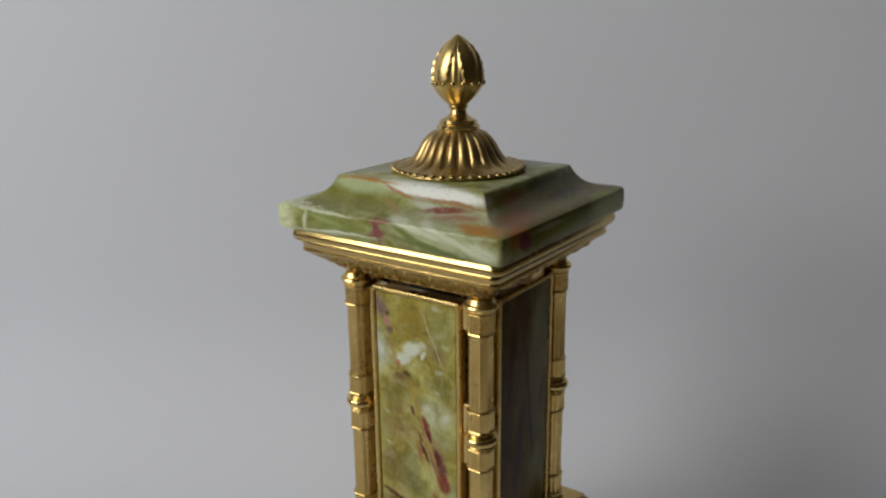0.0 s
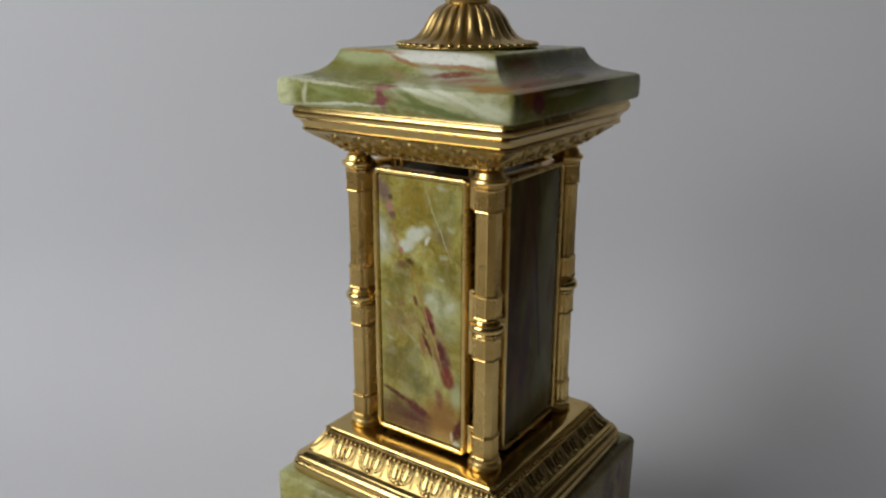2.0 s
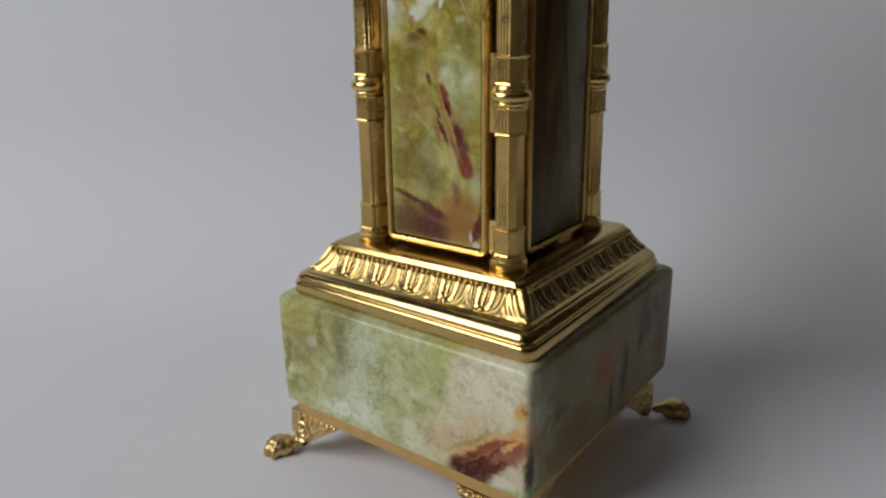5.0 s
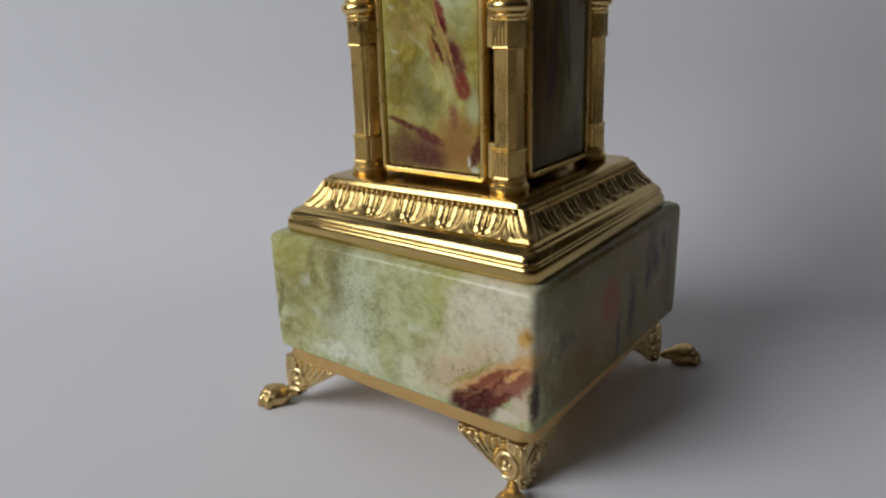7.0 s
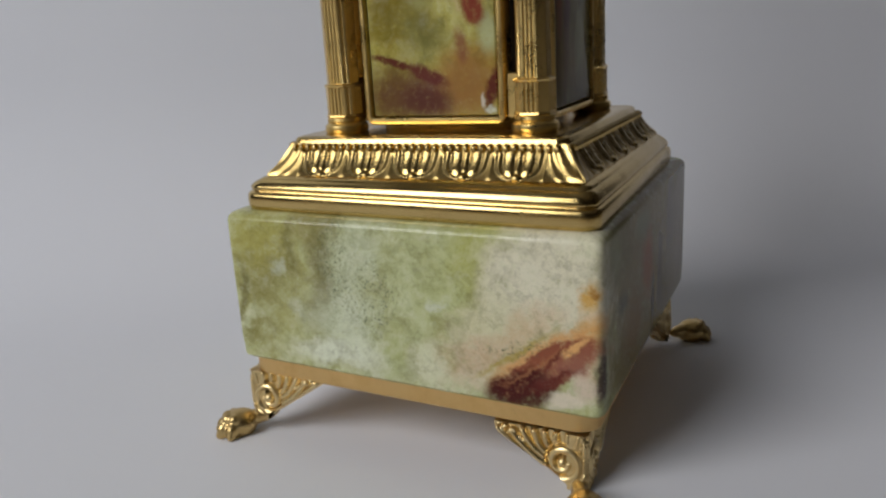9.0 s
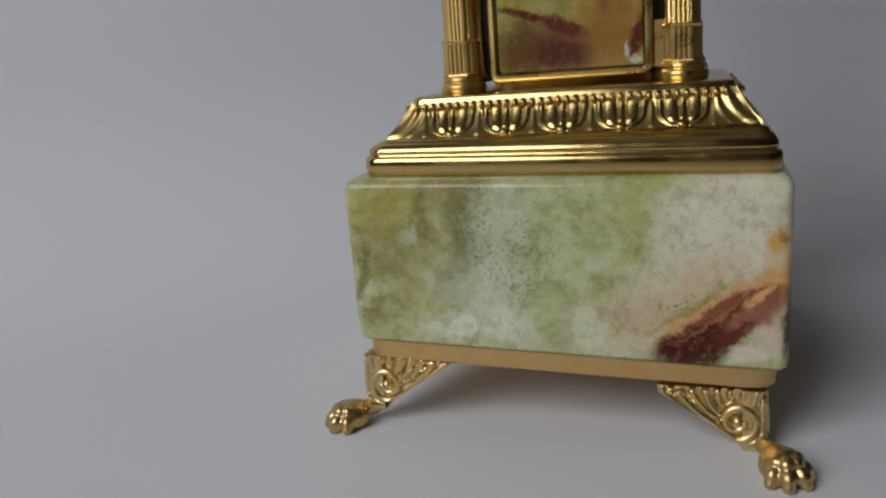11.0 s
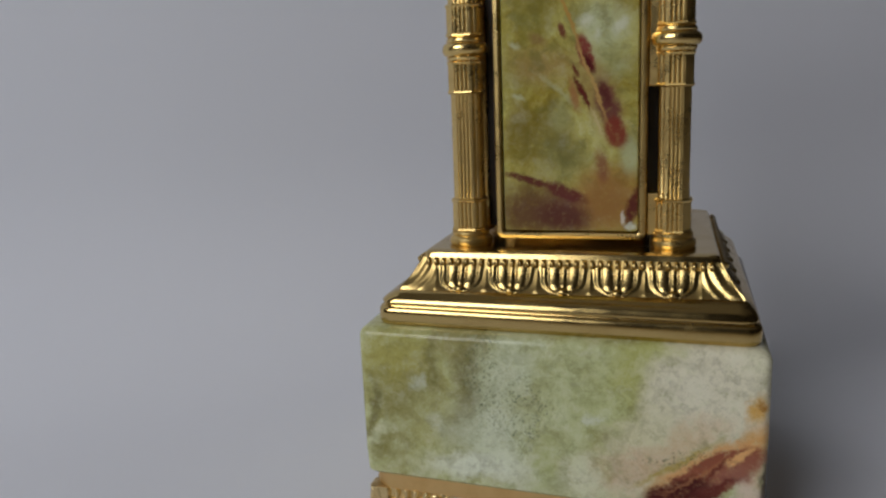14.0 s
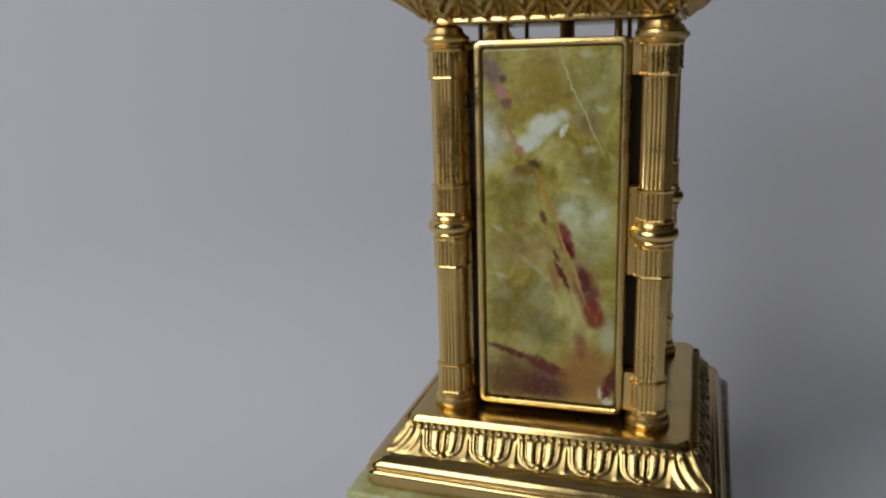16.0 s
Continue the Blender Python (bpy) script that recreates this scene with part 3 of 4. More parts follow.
ONYX_CAP = onyx("onyx_cap", (60, 21, 9), [
    # broad tones: the front slope, the front edge, the side darkened with its shade put into the colour
    ((-24, -40, 234), (24, 9, 3.4), -3, (0.20, 0.20, 0.04), 0.5, 0.9),
    ((30, -40, 234), (22, 9, 3.4), -3, (0.46, 0.46, 0.30), 0.5, 0.8),
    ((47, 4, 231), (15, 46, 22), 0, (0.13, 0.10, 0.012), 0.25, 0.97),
    ((-48, CY, 226), (6, 14, 8), 0, (0.66, 0.70, 0.42), 0.5, 0.95),
    ((-24, CY, 226.5), (20, 5, 4.5), 4, (0.19, 0.22, 0.055), 0.5, 0.9),
    ((26, CY, 227), (24, 5, 5), 4, (0.44, 0.47, 0.27), 0.5, 0.9),
    # the upper step: pale, its glossy highlight painted white, with a brown seam under it and orange along its rim
    ((-22, -33, 238.8), (13, 6, 3.0), 0, (0.42, 0.47, 0.25), 0.5, 0.9, 1),
    ((12, -33, 239.4), (22, 6, 2.6), 3, (0.74, 0.75, 0.68), 0.3, 0.97, 1),
    ((-18, -33, 240.6), (13, 6, 0.5), 0, (0.40, 0.19, 0.04), 0.6, 0.9, 1),
    ((-2, -34, 238.0), (9, 6, 0.55), 14, (0.34, 0.15, 0.05), 0.5, 0.9, 1),
    ((20, -35, 236.8), (13, 6, 0.6), 3, (0.36, 0.17, 0.06), 0.5, 0.9, 1),
    ((12, -38, 235.0), (8, 7, 1.2), 8, (0.56, 0.57, 0.45), 0.5, 0.9, 1),
    ((20, -39, 234.6), (9, 7, 1.0), -4, (0.22, 0.065, 0.045), 0.4, 0.95, 1),
    ((27, -42, 233.2), (9, 7, 0.8), -4, (0.33, 0.16, 0.10), 0.5, 0.9, 1),
    ((-4, -40, 234.2), (8, 7, 0.8), 16, (0.33, 0.24, 0.10), 0.6, 0.85, 1),
    ((38, -45, 231.9), (10, 7, 0.8), 0, (0.42, 0.20, 0.04), 0.5, 0.95, 1),
    # the edge: a maroon star, thin white streaks, green wedges
    ((-1.5, CY, 227.0), (1.7, 7, 4.4), -16, (0.22, 0.06, 0.075), 0.35, 0.95, 1),
    ((-1.5, CY, 226.0), (4.4, 7, 1.1), -14, (0.24, 0.08, 0.08), 0.45, 0.95, 1),
    ((0.5, CY, 230.6), (5.0, 9, 0.8), -8, (0.26, 0.09, 0.06), 0.5, 0.9, 1),
    ((-30, CY, 230.6), (16, 7, 0.55), 3, (0.62, 0.64, 0.46), 0.5, 0.9, 1),
    ((-20, CY, 223.6), (18, 7, 0.55), -2, (0.66, 0.67, 0.52), 0.5, 0.9, 1),
    ((-36, CY, 226.5), (1.2, 7, 4), 10, (0.56, 0.58, 0.38), 0.5, 0.9, 1),
    ((-26, CY, 227.6), (8, 7, 0.9), 10, (0.30, 0.34, 0.14), 0.6, 0.85, 1),
    ((14, CY, 229.6), (14, 7, 1.0), 12, (0.60, 0.63, 0.45), 0.4, 0.95, 1),
    ((13, CY, 226.6), (9, 7, 1.2), 22, (0.17, 0.20, 0.06), 0.35, 0.95, 1),
    ((22, CY, 223.8), (17, 7, 1.1), 8, (0.15, 0.19, 0.06), 0.4, 0.95, 1),
    ((30, CY, 227.6), (16, 7, 1.0), 16, (0.62, 0.64, 0.47), 0.4, 0.9, 1),
    ((41, CY, 225.6), (6, 7, 2.4), 10, (0.60, 0.63, 0.45), 0.5, 0.9, 1),
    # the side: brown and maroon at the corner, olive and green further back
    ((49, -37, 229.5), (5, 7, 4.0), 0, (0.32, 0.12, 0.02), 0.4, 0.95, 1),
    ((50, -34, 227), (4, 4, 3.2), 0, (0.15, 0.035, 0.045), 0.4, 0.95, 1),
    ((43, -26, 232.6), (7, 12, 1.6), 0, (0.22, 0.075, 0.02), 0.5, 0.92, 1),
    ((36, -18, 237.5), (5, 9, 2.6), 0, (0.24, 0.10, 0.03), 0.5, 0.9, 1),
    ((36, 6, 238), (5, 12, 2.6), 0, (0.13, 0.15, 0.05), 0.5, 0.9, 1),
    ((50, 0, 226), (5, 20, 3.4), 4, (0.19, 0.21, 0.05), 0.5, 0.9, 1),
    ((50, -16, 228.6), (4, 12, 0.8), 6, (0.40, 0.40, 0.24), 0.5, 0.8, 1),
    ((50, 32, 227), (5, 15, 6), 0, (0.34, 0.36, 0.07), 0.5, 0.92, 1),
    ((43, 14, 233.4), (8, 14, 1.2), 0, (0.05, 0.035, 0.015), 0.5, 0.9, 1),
], ((0.11, 0.10, 0.018), (0.22, 0.21, 0.05), (0.37, 0.39, 0.16), (0.60, 0.60, 0.42)), streaky=(1, 1, 1.8), tear=0.6, cloudy=0.12, pale=0.3, shine=0.16, grainy=0.1, mottle=0.3, milk=(0.62, 0.60, 0.46))


# ---- builders (millimetres) ----
def link(name, bm, mat, sharp=32):
    for v in bm.verts:
        v.co *= 0.001
    bmesh.ops.recalc_face_normals(bm, faces=bm.faces)
    for f in bm.faces:
        f.smooth = True
    for e in bm.edges:
        if len(e.link_faces) == 2 and e.calc_face_angle(0) > radians(sharp):
            e.smooth = False
    me = bpy.data.meshes.new(name)
    bm.to_mesh(me)
    bm.free()
    me.materials.append(mat)
    return me


def part(name, bm, mat, parent, label="", m=None, sharp=32):
    """Links a bmesh, or a finished mesh, as one object under a thing or a part."""
    me = bm if isinstance(bm, bpy.types.Mesh) else link(name, bm, mat, sharp)
    ob = new(name, me)
    ob.parent = parent
    if m is not None:
        ob.matrix_basis = m
    if label:
        tagged(ob, label)
    return ob


def rings(bm, loops, closed=(True, True)):
    """Skins a stack of closed loops with the same number of points."""
    vs = [[bm.verts.new(p) for p in loop] for loop in loops]
    n = len(vs[0])
    for a, b in zip(vs, vs[1:]):
        for i in range(n):
            bm.faces.new((a[i], a[(i + 1) % n], b[(i + 1) % n], b[i]))
    if closed[0]:
        bm.faces.new(vs[0])
    if closed[1]:
        bm.faces.new(vs[-1])
    return bm


def round_rect(hw, hh, r, k=5):
    pts = []
    for cx, cy, a0 in ((hw - r, hh - r, 0), (r - hw, hh - r, 90), (r - hw, r - hh, 180), (hw - r, r - hh, 270)):
        for i in range(k + 1):
            a = radians(a0 + 90 * i / k)
            pts.append((cx + r * math.cos(a), cy + r * math.sin(a)))
    return pts


def square_loft(profile, radius, k=5):
    """A body of square plan: profile of (half width, z[, corner radius])."""
    bm = bmesh.new()
    return rings(bm, [[(x, y, p[1]) for x, y in round_rect(p[0], p[0], p[2] if len(p) > 2 else radius, k)] for p in profile])


def panel_loft(sections, zc, k=4, closed=(True, True)):
    """A body of upright rectangular plan: sections of (half width, half height, corner radius, y)."""
    bm = bmesh.new()
    return rings(bm, [[(x, y, z + zc) for x, z in round_rect(hw, hh, r, k)] for hw, hh, r, y in sections], closed)


def lathe(profile, n=48, shape=None, bm=None, centre=(0, 0)):
    bm = bm or bmesh.new()
    loops = []
    for r, z in profile:
        loop = []
        for i in range(n):
            a = 2 * math.pi * i / n
            rr = r * (shape(a, r, z) if shape else 1)
            loop.append((centre[0] + rr * math.cos(a), centre[1] + rr * math.sin(a), z))
        loops.append(loop)
    return rings(bm, loops)


def ball(bm, centre, radii, turn=0, u=16, v=10):
    m = Matrix.Translation(centre) @ Matrix.Rotation(radians(turn), 4, "Z") @ Matrix.Diagonal((*radii, 1))
    bmesh.ops.create_uvsphere(bm, u_segments=u, v_segments=v, radius=1, matrix=m)
    return bm


def bump_of(x, w):
    return math.exp(-(x / w) ** 2)


def relief(nu, nv, place, height, edge=0.6):
    """A raised sheet: place(u, v, h) in mm for u in -1..1 and v in 0..1, closed by a skirt that goes into the ground."""
    bm = bmesh.new()
    g = []
    for j in range(nv + 3):
        row = []
        for i in range(nu + 3):
            u = min(max(-1 + 2 * (i - 1) / nu, -1), 1)
            v = min(max((j - 1) / nv, 0), 1)
            rim = i in (0, nu + 2) or j in (0, nv + 2)
            row.append(bm.verts.new(place(u, v, -edge if rim else height(u, v))))
        g.append(row)
    for j in range(nv + 2):
        for i in range(nu + 2):
            bm.faces.new((g[j][i], g[j][i + 1], g[j + 1][i + 1], g[j + 1][i]))
    bmesh.ops.remove_doubles(bm, verts=bm.verts, dist=1e-4)
    return bm


def quarter(i):
    return Matrix.Rotation(math.pi / 2 * i, 4, "Z")


# ---- the setting: paper sweep, room ----
def sheet(name, bm, mat, label, kind="structure", category=""):
    me = bpy.data.meshes.new(name)
    bmesh.ops.recalc_face_normals(bm, faces=bm.faces)
    bm.to_mesh(me)
    bm.free()
    me.materials.append(mat)
    return tagged(new(name, me), label, category or name.split("_")[0], kind=kind)


def backdrop():
    """The white sheet on the support, bent up behind into an upright background."""
    bm = bmesh.new()
    r, near, far, lean = 0.12, 0.43, -0.62, 6
    prof = [(-0.31, 0), (BACK - r, 0)]
    prof += [(BACK - r + r * math.sin(radians(a)), r - r * math.cos(radians(a))) for a in range(6, 91 - lean, 6)]
    prof += [(prof[-1][0] + 0.6 * math.sin(radians(lean)), prof[-1][1] + 0.6 * math.cos(radians(lean)))]
    across = [far + (near - far) * i / 24 for i in range(25)]
    front = [[bm.verts.new((x, y, z)) for y, z in prof] for x in across]
    rear = [[bm.verts.new((x, y + 0.004, z - 0.004)) for y, z in prof] for x in across]
    last = len(across) - 1
    for k in range(last):
        for i in range(len(prof) - 1):
            bm.faces.new((front[k][i], front[k + 1][i], front[k + 1][i + 1], front[k][i + 1]))
            bm.faces.new((rear[k][i], rear[k][i + 1], rear[k + 1][i + 1], rear[k + 1][i]))
    for s in (0, last):
        for i in range(len(prof) - 1):
            bm.faces.new((front[s][i], front[s][i + 1], rear[s][i + 1], rear[s][i]))
    bmesh.ops.recalc_face_normals(bm, faces=bm.faces)
    bm.normal_update()
    for f in bm.faces:
        f.smooth = True
    for e in bm.edges:
        if len(e.link_faces) == 2 and e.calc_face_angle(0) > 0.6:
            e.smooth = False
    bmesh.ops.rotate(bm, verts=bm.verts, matrix=Matrix.Rotation(radians(TURNED), 3, "Z"))
    return sheet("backdrop", bm, PAPER, "plain white paper sweep, bent up behind the tower", category="backdrop")


def slab(name, lo, hi, mat, label):
    bm = bmesh.new()
    bmesh.ops.create_cube(bm, size=1)
    for v in bm.verts:
        v.co = [a + (b - a) * (c + 0.5) for a, b, c in zip(lo, hi, v.co)]
    ob = sheet(name, bm, mat, label)
    ob.matrix_world = ROOM_TURN
    return ob


backdrop()
WALL = "plain grey plaster room wall"
slab("wall_west", (-ROOM - 0.12, -NEAR, 0), (-ROOM, ROOM, TOP), PLASTER, WALL)
slab("wall_east", (ROOM, -NEAR, 0), (ROOM + 0.12, ROOM, TOP), PLASTER, WALL)
slab("wall_north", (-ROOM - 0.12, ROOM, 0), (ROOM + 0.12, ROOM + 0.12, TOP), PLASTER, WALL)
slab("floor", (-ROOM - 0.12, -NEAR - 0.12, -0.1), (ROOM + 0.12, ROOM + 0.12, -0.012), SUPPORT, "pale wooden support under the paper")
slab("ceiling", (-ROOM - 0.12, -NEAR - 0.12, TOP), (ROOM + 0.12, ROOM + 0.12, TOP + 0.1), CEILING_PAINT, "plain grey painted ceiling")


def window_wall():
    """The wall with the daylight window, outside the view."""
    x0, x1, z0, z1 = -WIN_W / 2, WIN_W / 2, WIN_Z - WIN_H / 2, WIN_Z + WIN_H / 2
    bm = bmesh.new()
    for a, b, c, d in ((-ROOM - 0.12, x0, 0, TOP), (x1, ROOM + 0.12, 0, TOP), (x0, x1, 0, z0), (x0, x1, z1, TOP)):
        m = Matrix.LocRotScale(((a + b) / 2, -NEAR - 0.06, (c + d) / 2), None, (b - a, 0.12, d - c))
        bmesh.ops.create_cube(bm, size=1, matrix=m)
    sheet("wall_south", bm, PLASTER, "plain grey plaster wall with a window opening", category="wall").matrix_world = ROOM_TURN


window_wall()

# ---- the onyx tower ----
tower = tagged(new("onyx_tower_box"), "green onyx and gilt brass tower box standing on four paw feet", "ornament")

# base block, band: the base is set on slightly crooked, lowest at its front right corner
def sag(x, y):
    return 0.018 * x - 0.0125 * y + 0.75


def sag_low(x, y):
    return 0.0385 * x - 0.021 * y - 0.23


block = square_loft([(52, 24.6, 2.6), (54.4, 24.8, 2.6), (55.2, 25.6, 2.6), (55.5, 32, 2.6), (55.6, 60, 2.4), (55.6, 68.4, 2.4), (55.3, 69.5, 2.4), (54.6, 70.3, 2.4), (53.6, 70.8, 2.4), (52.4, 71, 2.4), (48, 71, 2.4)], 2.6, 6)
for v in block.verts:
    v.co.x, v.co.y = v.co.x * 0.991 - 1.9 + 0.012 * (v.co.y + 55) * (v.co.x + 56) / 111, v.co.y * 1.032 + 2.1
    k = min(1, max(0, (v.co.z - 30) / 40))
    v.co.z -= sag(v.co.x, v.co.y) * k + sag_low(v.co.x, v.co.y) * (1 - k)
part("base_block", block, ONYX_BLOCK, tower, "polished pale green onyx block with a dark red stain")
band = square_loft([(51, 19, 6), (52.2, 19, 6), (52.9, 19.6, 6), (53, 21.5, 6), (53, 24.3, 6), (50, 24.6, 6)], 6, 6)
for v in band.verts:
    v.co.x, v.co.y = v.co.x * 1.003 - 2.4, v.co.y * 1.02 + 0.9
    v.co.z -= sag_low(v.co.x, v.co.y)
part("band", band, GOLD_SATIN, tower, "satin gilt metal band")

# base moulding
mould = square_loft([
    (50.2, 70.6, 4.4), (50.9, 70.75, 4.4), (51.4, 71.1, 4.4), (51.7, 71.7, 4.4), (51.8, 72.6, 4.4), (51.85, 73.8, 4.4), (51.8, 74.9, 4.4), (51.6, 75.6, 4.4), (51.2, 76.05, 4.4), (50.75, 76.25, 4.4), (50.65, 76.5, 4.4),
    (50.9, 76.8, 4.4), (51.0, 77.2, 4.4), (50.85, 77.7, 4.4), (50.3, 78.3, 4.2), (49.6, 78.75, 3.8), (48.9, 78.95, 3.4), (48.6, 79.2, 3.2), (48.0, 79.5, 3.2), (46.8, 79.7, 2.8),
    (45.2, 80.9, 2.8), (44.0, 82.2, 2.8), (42.9, 83.8, 2.8), (42.0, 85.3, 2.8), (41.2, 88.2, 2.8), (40.9, 88.7, 2.8), (40.8, 89.2, 2.8), (40.4, 89.7, 2.8), (39.4, 90.0, 2.8), (38.0, 90.05, 2.8), (20, 90.05, 2.8)], 2.8, 5)
for v in mould.verts:
    v.co.z -= sag(v.co.x, v.co.y) * min(1, max(0, (80 - v.co.z) / 2.5))
    v.co.x -= 0.6 * min(1, max(0, (80 - v.co.z) / 2.5))
moulding = part("base_moulding", mould, GOLD_POLISHED, tower, "gilt brass moulding with a leaf frieze")

ZB, ZT, HB, HT = 79.7, 88.2, 46.8, 41.2
SL = math.hypot(ZT - ZB, HB - HT)
NY, NZ = -(ZT - ZB) / SL, (HB - HT) / SL
PITCH = 14.5


def tongue(u, v):
    """Height of one leaf of the frieze: an open cup with a broad soft rim, a fan of three lobes inside it that rise from a bead at its foot, a thin dart beside it."""
    a = abs(u)
    w = 0.80 * math.sqrt(max(0.02, 1 - ((0.46 - v) / 0.44) ** 2)) if v < 0.46 else 0.80 + 0.10 * (v - 0.46)
    rho = a / w if v > 0.02 else 9.0
    h = 0.8 * bump_of(rho - 0.90, 0.13)
    grow = min(1, max(0, (v - 0.12) / 0.14))
    h = max(h, 0.95 * grow * max(0, 1 - (a / 0.11) ** 2) ** 0.5)
    h = max(h, 0.9 * grow * max(0, 1 - ((rho - 0.46) / 0.25) ** 2) ** 0.5)
    h = max(h, 1.35 * max(0, 1 - (u / 0.20) ** 2 - ((v - 0.10) / 0.10) ** 2) ** 0.5)
    if rho > 1.0 and v < 0.75:
        h = max(h, 0.45 * bump_of(a - 1, 0.06 + 0.10 * (0.75 - v)) * min(1, (0.75 - v) / 0.2) * min(1, v / 0.08))
    return 0.04 + 0.55 * max(h, 0) * min(1, max(0, (0.88 - v) / 0.10) + 0.1)


def on_slope(x, v, h):
    h -= 2.6 * v * (1 - v)  # the frieze is slightly hollow
    return (x, -(HB + (HT - HB) * v) + NY * h, ZB + (ZT - ZB) * v + NZ * h)


leaf_mesh = link("leaf", relief(72, 44, lambda u, v, h: on_slope(u * PITCH / 2, v, h), tongue), GOLD_FRIEZE, 60)


def corner_height(u, v):
    t = (1 + u) / 2
    bend = 0.42 * (1 - v) ** 2
    h = 0.2 * bump_of(t - 1.0, 0.12) + 0.5 * bump_of(t - 0.48 - bend, 0.20) + 0.3 * bump_of(t - 0.06 - bend, 0.12)
    return (0.05 + h) * min(1, v / 0.12 + 0.1) * min(1, max(0, (0.9 - v) / 0.12) + 0.15)


def corner_leaf(side):
    def place(u, v, h):
        x0, x1 = 2.5 * PITCH, HB + (HT - HB) * v - 0.5
        return on_slope(side * (x0 + (x1 - x0) * (1 + u) / 2), v, h)
    return link("corner_leaf", relief(26, 20, place, corner_height), GOLD_FRIEZE, 60)


corner_meshes = [corner_leaf(s) for s in (-1, 1)]
tooth = panel_loft([(0.6, 1.1, 0.3, 0.6), (0.66, 1.2, 0.5, -0.4), (0.6, 1.1, 0.5, -0.9), (0.34, 0.7, 0.3, -1.25)], -0.1, 3)
bmesh.ops.rotate(tooth, verts=tooth.verts, matrix=Matrix.Rotation(math.atan2(HT - HB, ZT - ZB) * -1, 3, "X"))
tooth_mesh = link("tooth", tooth, GOLD_POLISHED, 60)
for q in range(4):
    for i in range(-2, 3):
        part("leaf", leaf_mesh, GOLD_FRIEZE, moulding, m=quarter(q) @ Matrix.Translation((0.001 * PITCH * i, 0, 0)))
    for me in corner_meshes:
        part("corner_leaf", me, GOLD_FRIEZE, moulding, m=quarter(q))
    for i in range(36):
        x = -38.8 + 77.6 * i / 35
        part("tooth", tooth_mesh, GOLD, moulding, m=quarter(q) @ Matrix.Translation((0.001 * x, -0.0419, 0.0873)))


# feet
def span(z):
    """How far the bracket reaches from the corner at height z."""
    return min(4.6 + max(z - 4.6, 0) * 1.60, 25.0)


# the stem that ends in the volute and the leaves that fan out beside it: three points of a bend, half widths at both ends
SPRAYS = [((7.8, 5.9), (12.0, 7.8), (24.4, 17.8), 1.3, 0.9), ((11.9, 10.0), (16.4, 12.6), (20.6, 17.6), 1.15, 0.95), ((11.8, 11.9), (15.2, 13.9), (17.4, 18.2), 1.1, 1.0),
          ((11.6, 13.4), (13.6, 15.0), (14.3, 18.4), 1.0, 1.0), ((10.6, 15.2), (11.6, 16.6), (11.4, 18.5), 0.95, 0.9), ((8.3, 16.8), (8.8, 17.4), (8.3, 18.6), 0.9, 0.8),
          ((5.4, 16.9), (5.6, 17.8), (5.2, 18.7), 0.9, 0.8), ((3.0, 15.6), (2.8, 17.2), (2.4, 18.5), 0.9, 0.8), ((0.9, 13.0), (1.2, 14.4), (0.9, 16.0), 0.8, 0.7),
          ((0.9, 9.0), (1.1, 10.6), (0.8, 12.0), 0.8, 0.7), ((5.6, 5.2), (2.4, 5.0), (1.0, 7.8), 1.0, 0.7), ((21.4, 17.0), (20.8, 18.4), (19.4, 17.6), 0.7, 0.7),
          ((18.2, 16.2), (17.6, 15.0), (16.2, 15.6), 0.6, 0.7), ((22.8, 17.4), (23.4, 18.4), (22.2, 18.6), 0.6, 0.6)]
EYE = (6.7, 10.9)


def bend(p, q, r, w0, w1, n=10):
    ts = [i / n for i in range(n + 1)]
    return [((1 - t) ** 2 * p[0] + 2 * t * (1 - t) * q[0] + t * t * r[0], (1 - t) ** 2 * p[1] + 2 * t * (1 - t) * q[1] + t * t * r[1], w0 + (w1 - w0) * t) for t in ts]


def volute(n=46):
    """The spiral band, from its outer end under the eye inwards."""
    pts = []
    for i in range(n + 1):
        a = radians(-103 + 450 * i / n)
        r = 5.1 - 3.4 * i / n
        pts.append((EYE[0] - r * math.cos(a), EYE[1] + r * math.sin(a), 1.35 - 0.25 * i / n))
    return pts


STROKES = [volute()] + [bend(*spray) for spray in SPRAYS]


def scroll(s, z):
    """Relief of the bracket: round strokes, each a chain of short straight pieces that taper."""
    h = 0.0
    for line in STROKES:
        for (x0, y0, w0), (x1, y1, w1) in zip(line, line[1:]):
            if abs(s - x0) > 3 or abs(z - y0) > 3:
                continue
            dx, dy = x1 - x0, y1 - y0
            t = min(1, max(0, ((s - x0) * dx + (z - y0) * dy) / (dx * dx + dy * dy)))
            w = w0 + (w1 - w0) * t
            d = math.hypot(s - x0 - t * dx, z - y0 - t * dy) / w
            if d < 1:
                h = max(h, (0.45 + 0.4 * w) * math.sqrt(1 - d * d))
    h = max(h, 1.15 * math.sqrt(max(0.0, 1 - ((s - EYE[0]) ** 2 + (z - EYE[1]) ** 2) / 2.8)))
    h = max(h, 0.75 * bump_of(s - 1.0, 0.75) * (0.5 + 0.5 * math.cos(2.6 * z)))
    rim = min(s, span(z) - s)
    return h * min(1, rim / 0.6 + 0.3)


def bracket(flip):
    def place(u, v, h):
        z = 3.4 + 15.7 * v
        s = span(z) * (1 + u) / 2
        out = 52.0 + h * 2.0
        p = (53.2 - s, -out, z)
        return p if not flip else (out, p[0] * -1, z)

    def height(u, v):
        z = 3.4 + 15.7 * v
        return scroll(span(z) * (1 + u) / 2, z)
    return link("bracket", relief(110, 72, place, height, 2.2), GOLD_PALE, 60)


